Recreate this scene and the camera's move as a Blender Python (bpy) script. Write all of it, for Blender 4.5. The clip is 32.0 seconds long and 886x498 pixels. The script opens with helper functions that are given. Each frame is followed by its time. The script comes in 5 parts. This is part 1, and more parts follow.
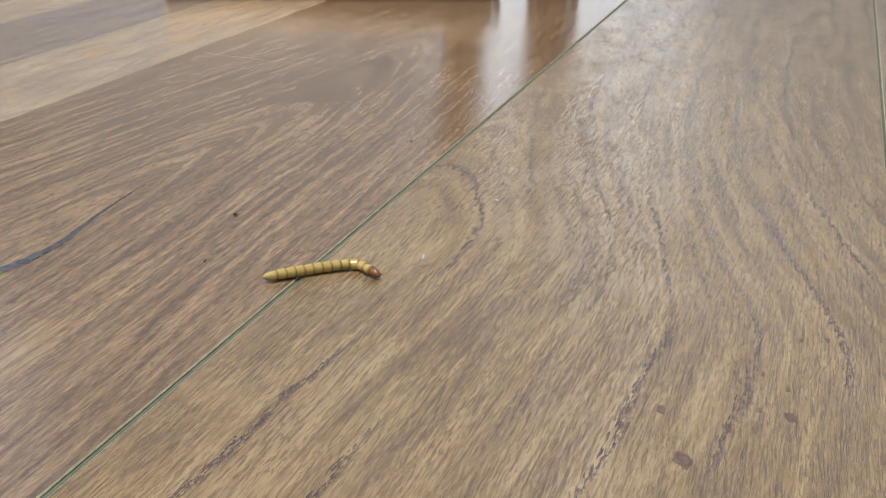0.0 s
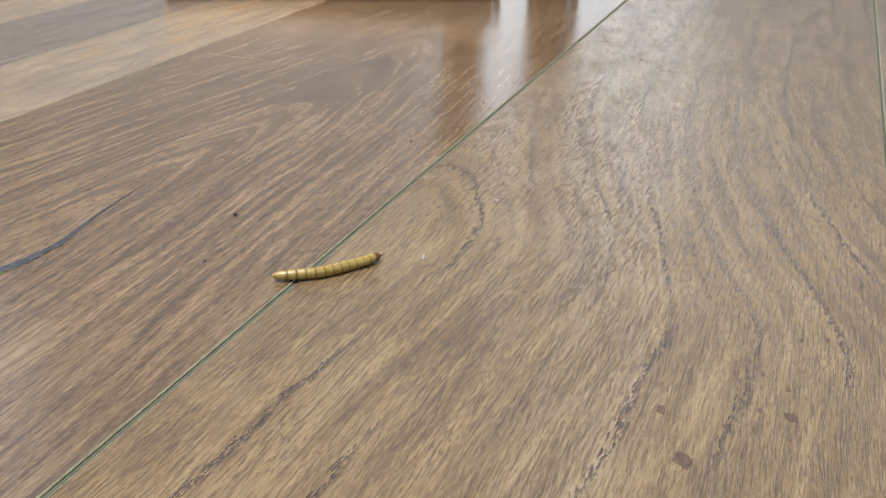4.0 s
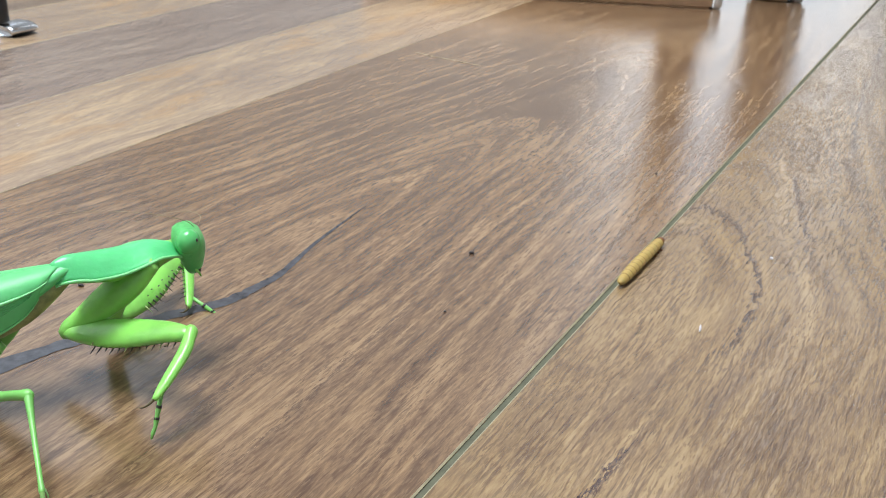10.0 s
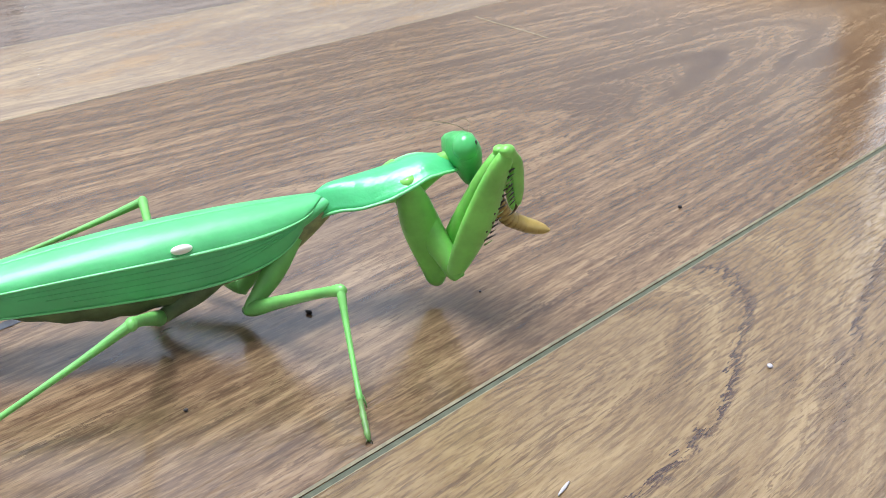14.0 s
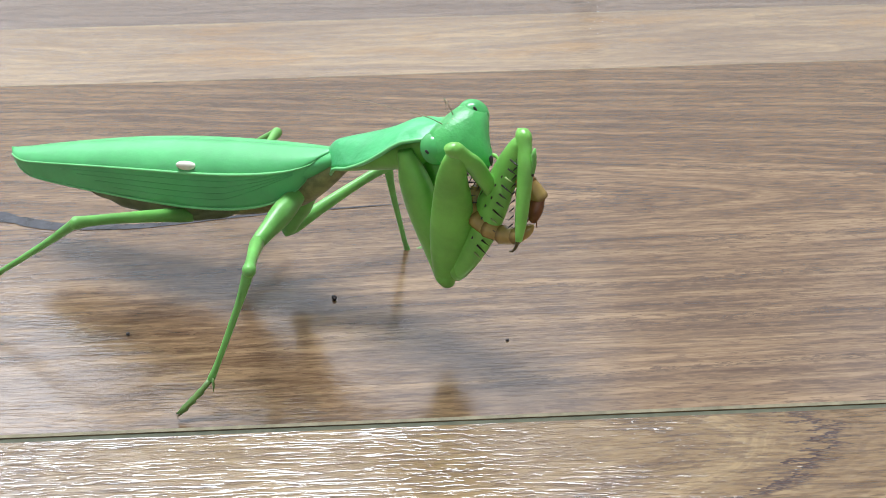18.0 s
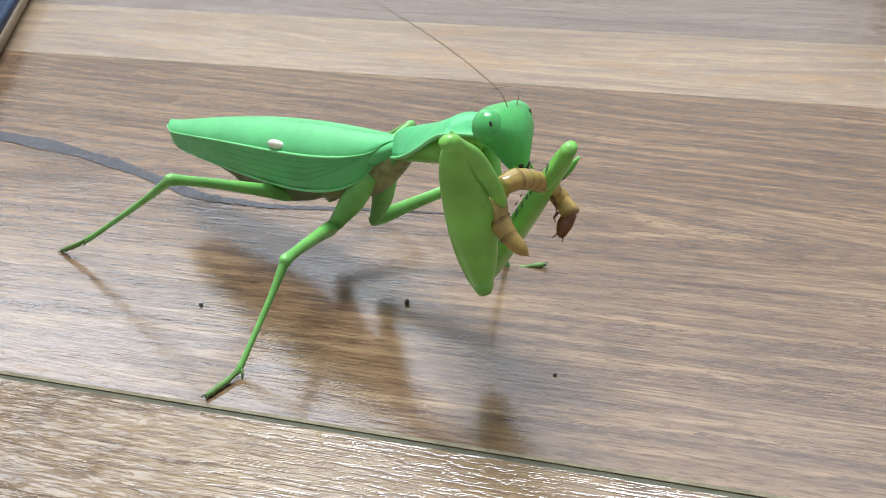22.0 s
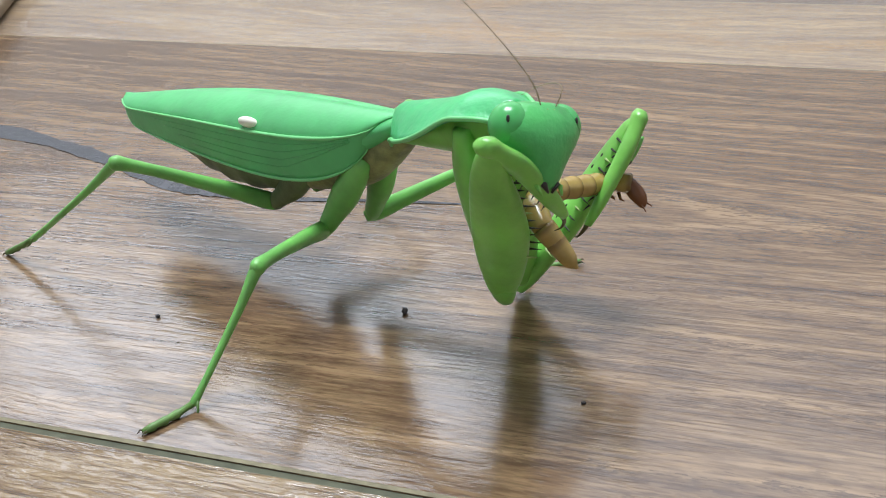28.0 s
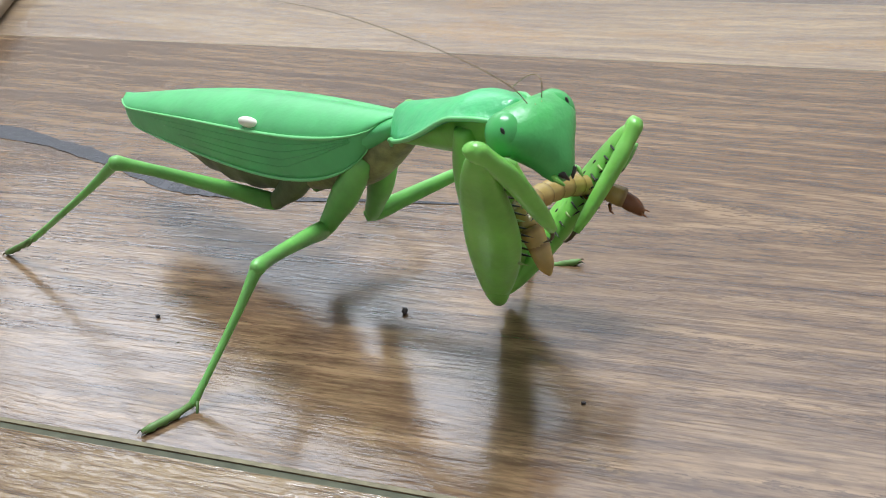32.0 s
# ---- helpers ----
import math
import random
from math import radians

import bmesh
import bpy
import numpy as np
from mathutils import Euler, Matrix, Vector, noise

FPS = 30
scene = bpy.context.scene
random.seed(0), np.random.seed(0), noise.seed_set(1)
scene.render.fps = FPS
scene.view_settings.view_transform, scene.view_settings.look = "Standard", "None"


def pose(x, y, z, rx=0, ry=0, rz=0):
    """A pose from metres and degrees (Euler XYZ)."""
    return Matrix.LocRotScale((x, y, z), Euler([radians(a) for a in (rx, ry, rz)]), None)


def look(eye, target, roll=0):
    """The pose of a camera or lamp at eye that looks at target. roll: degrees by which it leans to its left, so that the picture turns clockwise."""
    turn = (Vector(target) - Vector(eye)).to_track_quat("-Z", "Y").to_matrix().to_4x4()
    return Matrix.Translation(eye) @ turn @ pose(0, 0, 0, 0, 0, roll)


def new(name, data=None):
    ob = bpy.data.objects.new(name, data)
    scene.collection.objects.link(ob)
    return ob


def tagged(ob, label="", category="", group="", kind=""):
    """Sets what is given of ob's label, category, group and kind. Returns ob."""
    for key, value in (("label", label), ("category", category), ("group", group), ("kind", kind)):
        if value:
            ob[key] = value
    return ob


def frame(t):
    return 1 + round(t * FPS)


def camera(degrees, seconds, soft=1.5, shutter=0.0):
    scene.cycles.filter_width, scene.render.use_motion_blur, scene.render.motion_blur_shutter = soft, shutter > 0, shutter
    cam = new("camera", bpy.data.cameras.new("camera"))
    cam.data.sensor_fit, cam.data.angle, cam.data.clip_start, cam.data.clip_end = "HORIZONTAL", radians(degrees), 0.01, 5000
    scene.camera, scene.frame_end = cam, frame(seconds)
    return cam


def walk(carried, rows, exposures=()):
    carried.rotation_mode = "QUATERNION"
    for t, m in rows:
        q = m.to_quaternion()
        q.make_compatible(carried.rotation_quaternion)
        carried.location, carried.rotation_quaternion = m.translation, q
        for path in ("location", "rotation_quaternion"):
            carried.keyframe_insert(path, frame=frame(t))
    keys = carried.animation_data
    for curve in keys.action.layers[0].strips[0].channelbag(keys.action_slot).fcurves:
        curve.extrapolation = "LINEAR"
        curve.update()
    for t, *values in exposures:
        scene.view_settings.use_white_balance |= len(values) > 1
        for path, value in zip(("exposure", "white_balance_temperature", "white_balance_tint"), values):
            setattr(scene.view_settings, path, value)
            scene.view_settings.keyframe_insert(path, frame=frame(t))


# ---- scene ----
# One unit of the plan is 30 mm; the joint beside the worm is y = 0 and the planks run along x.
U = 0.03

cam = camera(42.8, 32.0, soft=0.9)
cam.data.dof.use_dof = True
cam.data.dof.focus_distance = 0.14
cam.data.dof.aperture_fstop = 160.0

# seconds, eye (units), yaw, pitch, roll (degrees)
PATH = [
    (0, -7.495, -3.172, 3.247, -72.10, -22.35, 2.62),
    (3.5, -7.495, -3.172, 3.247, -72.10, -22.35, 2.62),
    (5.5, -7.495, -3.172, 3.247, -72.10, -22.35, 2.62),
    (6, -7.098, -2.458, 3.161, -67.82, -22.71, 3.52),
    (6.5, -6.589, -1.841, 3.091, -65.52, -23.12, 4.54),
    (7, -6.586, -1.842, 3.096, -65.06, -23.23, 4.66),
    (10, -6.586, -1.842, 3.096, -65.06, -23.23, 4.66),
    (10.5, -6.586, -1.842, 3.096, -65.06, -23.23, 4.66),
    (11, -4.795, -1.356, 2.466, -61.67, -25.16, 4.99),
    (11.5, -4.690, -1.459, 2.463, -61.63, -24.49, 3.29),
    (12, -4.386, -1.744, 2.521, -61.62, -24.66, 3.25),
    (12.5, -3.972, -2.111, 2.618, -58.89, -25.27, 3.35),
    (13, -3.643, -2.253, 2.732, -57.76, -26.49, 4.64),
    (13.5, -3.494, -2.360, 2.687, -53.45, -25.93, 3.44),
    (14, -3.220, -2.520, 2.741, -49.98, -26.40, 3.54),
    (14.5, -2.769, -2.682, 2.889, -48.59, -27.77, 4.41),
    (16.5, -2.155, -2.719, 2.599, -39.57, -26.60, 1.29),
    (17, -1.255, -2.896, 2.624, -29.17, -26.91, 0.90),
    (17.5, -0.435, -3.260, 2.641, -14.53, -27.08, -0.67),
    (18, 0.357, -3.656, 2.664, -1.99, -27.40, -1.12),
    (18.5, 0.916, -3.543, 2.629, 1.16, -27.00, -0.67),
    (19, 0.909, -3.534, 2.635, 1.69, -27.05, -0.53),
    (20.5, 0.909, -3.534, 2.635, 1.69, -27.05, -0.53),
    (21, 0.906, -3.540, 2.629, 3.63, -27.01, -0.71),
    (21.5, 1.547, -3.211, 2.453, 14.23, -25.83, -2.19),
    (22, 1.588, -3.253, 2.480, 18.30, -25.95, -1.95),
    (22.5, 1.588, -3.253, 2.480, 18.30, -25.95, -1.95),
    (23, 1.504, -2.421, 2.055, 21.46, -25.79, -3.93),
    (23.5, 1.494, -2.395, 2.056, 21.31, -25.91, -3.91),
    (32, 1.494, -2.395, 2.056, 21.31, -25.91, -3.91),
]


def cam_pose(x, y, z, yaw, pitch, roll):
    a, b = radians(yaw), radians(pitch)
    ahead = Vector((-math.sin(a) * math.cos(b), math.cos(a) * math.cos(b), math.sin(b)))
    eye = Vector((x, y, z)) * U
    return look(eye, eye + ahead, roll)


# the phone brightens and cools its picture while the green insect fills the middle
EXPOSURE = [(0.0, -1.16, 6180, 10), (6.0, -1.10, 6180, 10), (7.5, -0.96, 6130, 10), (9.5, -0.97, 6130, 10), (11.0, -0.85, 6040, 10), (13.0, -0.74, 5740, 11),
            (15.0, -0.83, 5740, 11), (17.0, -1.00, 5890, 11), (18.5, -1.02, 6040, 10), (22.0, -1.04, 6040, 10), (25.0, -1.14, 6000, 10), (32.0, -1.14, 6000, 10)]
walk(cam, [(t, cam_pose(*row)) for t, *row in PATH], EXPOSURE)

# ---------------------------------------------------------------- world and light
world = bpy.data.worlds.new("sky")
scene.world = world
world.use_nodes = True
wn = world.node_tree
sky = wn.nodes.new("ShaderNodeTexSky")
sky.sky_type, sky.sun_disc = "NISHITA", False
sky.sun_elevation, sky.sun_rotation = radians(48), radians(-95)
wn.links.new(sky.outputs[0], wn.nodes["Background"].inputs[0])
wn.nodes["Background"].inputs[1].default_value = 0.12

sun = new("sun", bpy.data.lights.new("sun", "SUN"))
sun.data.energy, sun.data.angle, sun.data.color = 2.0, radians(0.6), (1.0, 0.95, 0.88)
sun.matrix_basis = look((-3.0, -0.25, 3.4), (0, 0, 0))


def window_lamp(name, eye, target, w, h, watts, colour):
    lamp = new(name, bpy.data.lights.new(name, "AREA"))
    lamp.data.shape, lamp.data.size, lamp.data.size_y = "RECTANGLE", w, h
    lamp.data.energy, lamp.data.color = watts, colour
    lamp.matrix_basis = look(eye, target)
    return lamp


NORTH_Y, SOUTH_Y, EAST_X, WEST_X, ROOM_H = 1.75, -1.5, 2.0, -1.9, 2.5
CEILING_LAMP = (-0.32, 0.48)
window_lamp("daylight_north", (-1.225, NORTH_Y - 0.02, 1.45), (-1.225, 0, 1.25), 1.25, 0.8, 30, (0.95, 0.98, 1.0))
window_lamp("daylight_north_side", (-0.08, NORTH_Y - 0.02, 1.45), (-0.08, 0, 1.25), 0.96, 0.8, 10, (0.95, 0.98, 1.0))
window_lamp("daylight_north_east", (1.375, NORTH_Y - 0.02, 1.45), (1.375, 0, 1.25), 1.15, 0.8, 6, (0.95, 0.98, 1.0))
window_lamp("daylight_east", (EAST_X - 0.02, 0.38, 1.05), (0, 0.38, 1.0), 0.5, 1.95, 8, (1.0, 0.98, 0.935))
# unseen fill lamp added behind the camera, no known window there
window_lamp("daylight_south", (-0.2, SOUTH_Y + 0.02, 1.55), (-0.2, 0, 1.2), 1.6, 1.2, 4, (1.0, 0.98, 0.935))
window_lamp("ceiling_glow", (*CEILING_LAMP, ROOM_H - 0.065), (*CEILING_LAMP, 0), 1.2, 0.6, 222, (0.95, 0.98, 1.0))


# ---------------------------------------------------------------- node helpers
class Nodes:
    """Short names for building one material."""

    def __init__(self, name):
        self.mat = bpy.data.materials.new(name)
        self.mat.use_nodes = True
        self.tree = self.mat.node_tree
        self.bsdf = self.tree.nodes["Principled BSDF"]

    def put(self, socket, value):
        if isinstance(value, bpy.types.NodeSocket):
            self.tree.links.new(value, socket)
        elif value is not None:
            socket.default_value = value

    def math(self, op, a, b=None, c=None, clamp=False):
        n = self.tree.nodes.new("ShaderNodeMath")
        n.operation, n.use_clamp = op, clamp
        for s, v in zip(n.inputs, (a, b, c)):
            self.put(s, v)
        return n.outputs[0]

    def xyz(self, vec):
        n = self.tree.nodes.new("ShaderNodeSeparateXYZ")
        self.put(n.inputs[0], vec)
        return n.outputs

    def vec(self, x, y, z=0.0):
        n = self.tree.nodes.new("ShaderNodeCombineXYZ")
        for s, v in zip(n.inputs, (x, y, z)):
            self.put(s, v)
        return n.outputs[0]

    def noise(self, vec, scale=1.0, detail=3.0, rough=0.55, warp=0.0):
        n = self.tree.nodes.new("ShaderNodeTexNoise")
        self.put(n.inputs["Vector"], vec)
        n.inputs["Scale"].default_value, n.inputs["Detail"].default_value = scale, detail
        n.inputs["Roughness"].default_value, n.inputs["Distortion"].default_value = rough, warp
        return n.outputs[0]

    def step(self, v, a, b, lo=0.0, hi=1.0):
        n = self.tree.nodes.new("ShaderNodeMapRange")
        n.interpolation_type = "SMOOTHSTEP"
        for s, x in zip(n.inputs, (v, a, b, lo, hi)):
            self.put(s, x)
        return n.outputs[0]

    def mix(self, f, a, b, how="MIX"):
        n = self.tree.nodes.new("ShaderNodeMix")
        n.data_type, n.blend_type = "RGBA", how
        self.put(n.inputs[0], f)
        for s, v in ((n.inputs[6], a), (n.inputs[7], b)):
            self.put(s, (*v, 1) if isinstance(v, tuple) else v)
        return n.outputs[2]

    def ramp(self, f, stops):
        n = self.tree.nodes.new("ShaderNodeValToRGB")
        while len(n.color_ramp.elements) < len(stops):
            n.color_ramp.elements.new(0.5)
        for e, (at, c) in zip(n.color_ramp.elements, stops):
            e.position, e.color = at, (*c, 1)
        self.put(n.inputs[0], f)
        return n.outputs[0]

    def place(self):
        n = self.tree.nodes.new("ShaderNodeNewGeometry")
        v = self.tree.nodes.new("ShaderNodeVectorMath")
        v.operation = "SCALE"
        self.put(v.inputs[0], n.outputs["Position"])
        v.inputs["Scale"].default_value = 1 / U
        return v.outputs[0]

    def local(self, which="Object"):
        return self.tree.nodes.new("ShaderNodeTexCoord").outputs[which]

    def random(self):
        return self.tree.nodes.new("ShaderNodeObjectInfo").outputs["Random"]

    def bump(self, height, strength, distance):
        n = self.tree.nodes.new("ShaderNodeBump")
        self.put(n.inputs["Height"], height)
        n.inputs["Strength"].default_value, n.inputs["Distance"].default_value = strength, distance
        self.put(self.bsdf.inputs["Normal"], n.outputs[0])

    def done(self, colour, rough, spec=0.5, **more):
        self.put(self.bsdf.inputs["Base Color"], (*colour, 1) if isinstance(colour, tuple) else colour)
        self.put(self.bsdf.inputs["Roughness"], rough)
        self.put(self.bsdf.inputs["Specular IOR Level"], spec)
        for key, value in more.items():
            self.put(self.bsdf.inputs[key.replace("_", " ")], value)
        return self.mat


def wood(name, light, mid, dark, line, ring=1.6, swirl=0.9, shape="", dash=1.0, shift=0.0, line_mix=0.75, wave=0.34, relief=0.17, band=8.0, blotch=0.0, stripe=0.35):
    """Printed and embossed wood plank, grain along x, scaled in plan units. The fibres follow the growth rings."""
    n = Nodes(name)
    p = n.place()
    x, y, _ = n.xyz(p)
    r = n.math("MULTIPLY", n.random(), 37.0)
    xs = n.math("ADD", x, n.math("ADD", r, shift))
    slow = n.noise(n.vec(n.math("MULTIPLY", xs, 0.16), n.math("MULTIPLY", y, 0.7), r), 1.0, 2.0, 0.5)
    wob = n.noise(n.vec(n.math("MULTIPLY", xs, 0.8), n.math("MULTIPLY", y, 2.6), r), 1.0, 3.0, 0.6)
    jag = n.noise(n.vec(n.math("MULTIPLY", xs, 7.0), n.math("MULTIPLY", y, 34.0), r), 1.0, 3.0, 0.75)
    base = y
    if shape == "cathedral":
        # nested arches that open to the west, and straight grain that swings away south of them
        dy = n.math("ADD", y, 0.2)
        d = n.math("SQRT", n.math("ADD", n.math("MULTIPLY", dy, dy), 0.05))
        q = n.math("SUBTRACT", x, n.math("SUBTRACT", 0.5, n.step(d, 1.4, 2.6)))
        q = n.math("DIVIDE", q, n.math("SQRT", n.math("ADD", 1.0, n.math("MULTIPLY", n.math("MULTIPLY", q, q), 0.0625))))
        arch = n.math("SQRT", n.math("ADD", n.math("MULTIPLY", q, q), 0.25))
        base = n.math("ADD", d, n.math("ADD", n.math("MULTIPLY", arch, 0.27), n.math("MULTIPLY", q, 0.14)))
    elif shape == "nested":
        dy = n.math("SUBTRACT", y, n.math("ADD", 2.05, n.math("MULTIPLY", x, -0.03)))
        base = n.math("ADD", n.math("SQRT", n.math("ADD", n.math("MULTIPLY", dy, dy), 0.10)), n.math("MULTIPLY", x, 0.085))
    flow = n.math("ADD", n.math("ADD", base, n.math("MULTIPLY", slow, swirl)), n.math("MULTIPLY", wob, wave))
    h = n.math("ADD", flow, n.math("MULTIPLY", jag, 0.24))
    saw = n.math("FRACT", n.math("MULTIPLY", h, ring))
    # growth lines: a sharp late-wood edge that fades away on one side
    edge = n.math("MULTIPLY", n.step(saw, 0.0, 0.010), n.step(saw, 0.10, 0.028))
    soft = n.math("MULTIPLY", n.step(saw, 0.0, 0.10), n.step(saw, 0.80, 0.16))
    patch = n.noise(n.vec(n.math("MULTIPLY", xs, 0.45), n.math("MULTIPLY", y, 1.0), 3.0), 1.0, 2.0, 0.5)
    bend = n.math("SUBTRACT", flow, base if shape else y)
    mixed = n.math("ADD", y, n.math("MULTIPLY", bend, 0.45))
    streak = n.noise(n.vec(n.math("MULTIPLY", xs, 0.6), n.math("MULTIPLY", flow, band), r), 1.0, 4.0, 0.62)
    fibre = n.noise(n.vec(n.math("MULTIPLY", xs, 4.6), n.math("MULTIPLY", mixed, 40.0), r), 1.0, 3.0, 0.72)
    pores = n.noise(n.vec(n.math("MULTIPLY", xs, 3.0), n.math("MULTIPLY", mixed, 44.0), 5.0), 1.0, 2.0, 0.6)
    where = n.noise(n.vec(n.math("MULTIPLY", xs, 0.8), n.math("MULTIPLY", flow, 4.0), 7.0), 1.0, 3.0, 0.6)
    tone = n.math("ADD", n.math("ADD", n.math("MULTIPLY", patch, 0.18), n.math("MULTIPLY", streak, 0.52)), n.math("MULTIPLY", fibre, 0.30))
    c = n.ramp(tone, [(0.39, dark), (0.50, mid), (0.59, light)])
    c = n.mix(n.math("MULTIPLY", soft, 0.14), c, dark)
    vein = n.noise(n.vec(n.math("MULTIPLY", xs, 1.1), n.math("MULTIPLY", flow, 19.0), n.math("ADD", r, 4.0)), 1.0, 3.0, 0.7, 0.3)
    c = n.mix(n.math("MULTIPLY", n.step(vein, 0.515, 0.60), stripe), c, dark)
    c = n.mix(n.math("MULTIPLY", n.step(vein, 0.45, 0.38), stripe * 0.45), c, light)
    strength = n.math("MULTIPLY", n.step(patch, 0.40, 0.56), line_mix)
    c = n.mix(n.math("MULTIPLY", edge, n.math("MULTIPLY", strength, n.step(jag, 0.32, 0.46))), c, line)
    c = n.mix(n.math("MULTIPLY", n.step(pores, 0.52, 0.59), n.step(where, 0.36, 0.62, 0.22 * dash, 0.50 * dash)), c, line)
    if blotch:
        honey = n.noise(n.vec(n.math("MULTIPLY", xs, 0.9), n.math("MULTIPLY", y, 2.4), 13.0), 1.0, 2.0, 0.5)
        c = n.mix(n.step(honey, 0.54, 0.66, 0.0, blotch), c, (0.33, 0.185, 0.070))
    # short pressed pores, crowded in clouds, their relief shading put into the colour
    speck = n.noise(n.vec(n.math("MULTIPLY", xs, 10.0), n.math("MULTIPLY", mixed, 58.0), 17.0), 1.0, 2.0, 0.65)
    cloud = n.noise(n.vec(n.math("MULTIPLY", xs, 1.3), n.math("MULTIPLY", flow, 4.0), 19.0), 1.0, 2.0, 0.6)
    crowd = n.step(cloud, 0.36, 0.60, 0.25 * dash, 0.80 * dash)
    c = n.mix(n.math("MULTIPLY", n.step(speck, 0.54, 0.62), crowd), c, dark)
    c = n.mix(n.math("MULTIPLY", n.step(speck, 0.46, 0.38), 0.25), c, light)
    # embossed hair lines, pits along the growth lines and a fine pebble grain
    scratch = n.noise(n.vec(n.math("MULTIPLY", xs, 4.0), n.math("MULTIPLY", y, 46.0), 9.0), 1.0, 2.0, 0.55)
    pebble = n.noise(n.vec(n.math("MULTIPLY", x, 44.0), n.math("MULTIPLY", y, 70.0), 1.0), 1.0, 2.0, 0.6)
    worn = n.noise(n.vec(n.math("MULTIPLY", xs, 1.1), n.math("MULTIPLY", mixed, 2.8), 11.0), 1.0, 3.0, 0.6)
    deep = n.step(worn, 0.42, 0.58, 0.2, 1.0)
    hair = n.math("MULTIPLY", n.math("MULTIPLY", n.step(scratch, 0.52, 0.62), deep), -1.2)
    grain = n.math("ADD", n.math("MULTIPLY", n.math("MULTIPLY", n.step(pores, 0.52, 0.62), deep), -0.9), n.math("MULTIPLY", pebble, n.math("ADD", 0.10, n.math("MULTIPLY", soft, 0.5))))
    n.bump(n.math("ADD", n.math("ADD", hair, grain), n.math("MULTIPLY", n.math("MULTIPLY", n.step(speck, 0.50, 0.62), crowd), -0.8)), relief, 0.00035)
    rough = n.math("ADD", 0.12, n.math("MULTIPLY", fibre, 0.10))
    return n.done(c, rough, 0.88)


def plain(name, colour, rough=0.5, vary=0.12, size=4.0, spec=0.5, bump=0.0, **more):
    """One paint or shell with a little mottling, sized in plan units."""
    n = Nodes(name)
    p = n.local()
    v = n.tree.nodes.new("ShaderNodeVectorMath")
    v.operation = "SCALE"
    n.put(v.inputs[0], p)
    v.inputs["Scale"].default_value = 1 / U
    a = n.noise(v.outputs[0], size, 4.0, 0.6)
    lo, hi = tuple(k * (1 - vary) for k in colour), tuple(min(1.0, k * (1 + vary)) for k in colour)
    c = n.ramp(a, [(0.3, lo), (0.7, hi)])
    if bump:
        n.bump(n.noise(v.outputs[0], size * 5, 3.0, 0.6), bump, 0.0004)
    return n.done(c, rough, spec, **more)


WOOD_GOLD = wood("wood_gold", (0.275, 0.188, 0.094), (0.198, 0.128, 0.062), (0.118, 0.073, 0.040), (0.045, 0.026, 0.025), ring=1.8, swirl=0.16, shape="cathedral", wave=0.20, dash=0.95, relief=0.32, band=7.0, line_mix=0.95, stripe=0.30)
WOOD_UMBER = wood("wood_umber", (0.268, 0.172, 0.092), (0.168, 0.102, 0.053), (0.080, 0.045, 0.026), (0.046, 0.027, 0.019), ring=2.7, swirl=0.45, shape="nested", shift=3.0, line_mix=0.6, wave=0.13, band=14.0, dash=0.80, relief=0.07, stripe=0.28)
WOOD_PALE = wood("wood_pale", (0.385, 0.280, 0.165), (0.285, 0.205, 0.132), (0.205, 0.145, 0.100), (0.17, 0.115, 0.08), ring=1.3, swirl=1.0, shift=9.0, line_mix=0.35, dash=0.4, blotch=0.38)
WOOD_GREY = wood("wood_grey", (0.26, 0.200, 0.150), (0.20, 0.145, 0.108), (0.140, 0.098, 0.072), (0.08, 0.055, 0.045), ring=1.6, swirl=1.0, shift=5.0, line_mix=0.4)
WOOD_BROWN = wood("wood_brown", (0.28, 0.195, 0.115), (0.20, 0.135, 0.078), (0.125, 0.080, 0.048), (0.05, 0.032, 0.028), ring=1.6, swirl=1.0, shift=7.0, line_mix=0.5)
FILLER = plain("joint_filler", (0.082, 0.084, 0.052), 0.9, 0.3, 9.0)
JOINT_EDGE = plain("joint_edge", (0.27, 0.235, 0.145), 0.7, 0.3, 14.0)
KNOT = plain("knot_print", (0.105, 0.064, 0.045), 0.35, 0.4, 25.0, spec=0.34)
CRACK = plain("crack_print", (0.050, 0.050, 0.056), 0.22, 0.45, 12.0, spec=0.40)
WALL = plain("wall_paint", (0.44, 0.44, 0.44), 0.8, 0.03, 0.2)
WHITE = plain("white_paint", (0.80, 0.79, 0.76), 0.45, 0.03, 0.5)
PINE = plain("pine_edge", (0.68, 0.47, 0.29), 0.5, 0.18, 2.0)
CHROME = plain("chrome", (0.62, 0.64, 0.66), 0.25, 0.05, 2.0, Metallic=1.0)
BLACK = plain("black_steel", (0.02, 0.021, 0.022), 0.4, 0.1, 2.0)
NAVY = plain("navy_cover", (0.022, 0.042, 0.085), 0.45, 0.2, 1.0)
CARD = plain("card_edge", (0.42, 0.34, 0.24), 0.7, 0.15, 3.0)
GREEN = plain("wing_green", (0.112, 0.47, 0.160), 0.40, 0.20, 2.6, bump=0.22, Subsurface_Weight=0.12, Subsurface_Radius=(0.001, 0.003, 0.001))
GREEN_SHIELD = plain("shield_green", (0.092, 0.48, 0.170), 0.32, 0.18, 3.5, bump=0.32, Subsurface_Weight=0.12, Subsurface_Radius=(0.001, 0.003, 0.001))
GREEN_HEAD = plain("head_green", (0.085, 0.41, 0.105), 0.36, 0.22, 7.0, bump=0.25, Subsurface_Weight=0.1, Subsurface_Radius=(0.001, 0.002, 0.001))
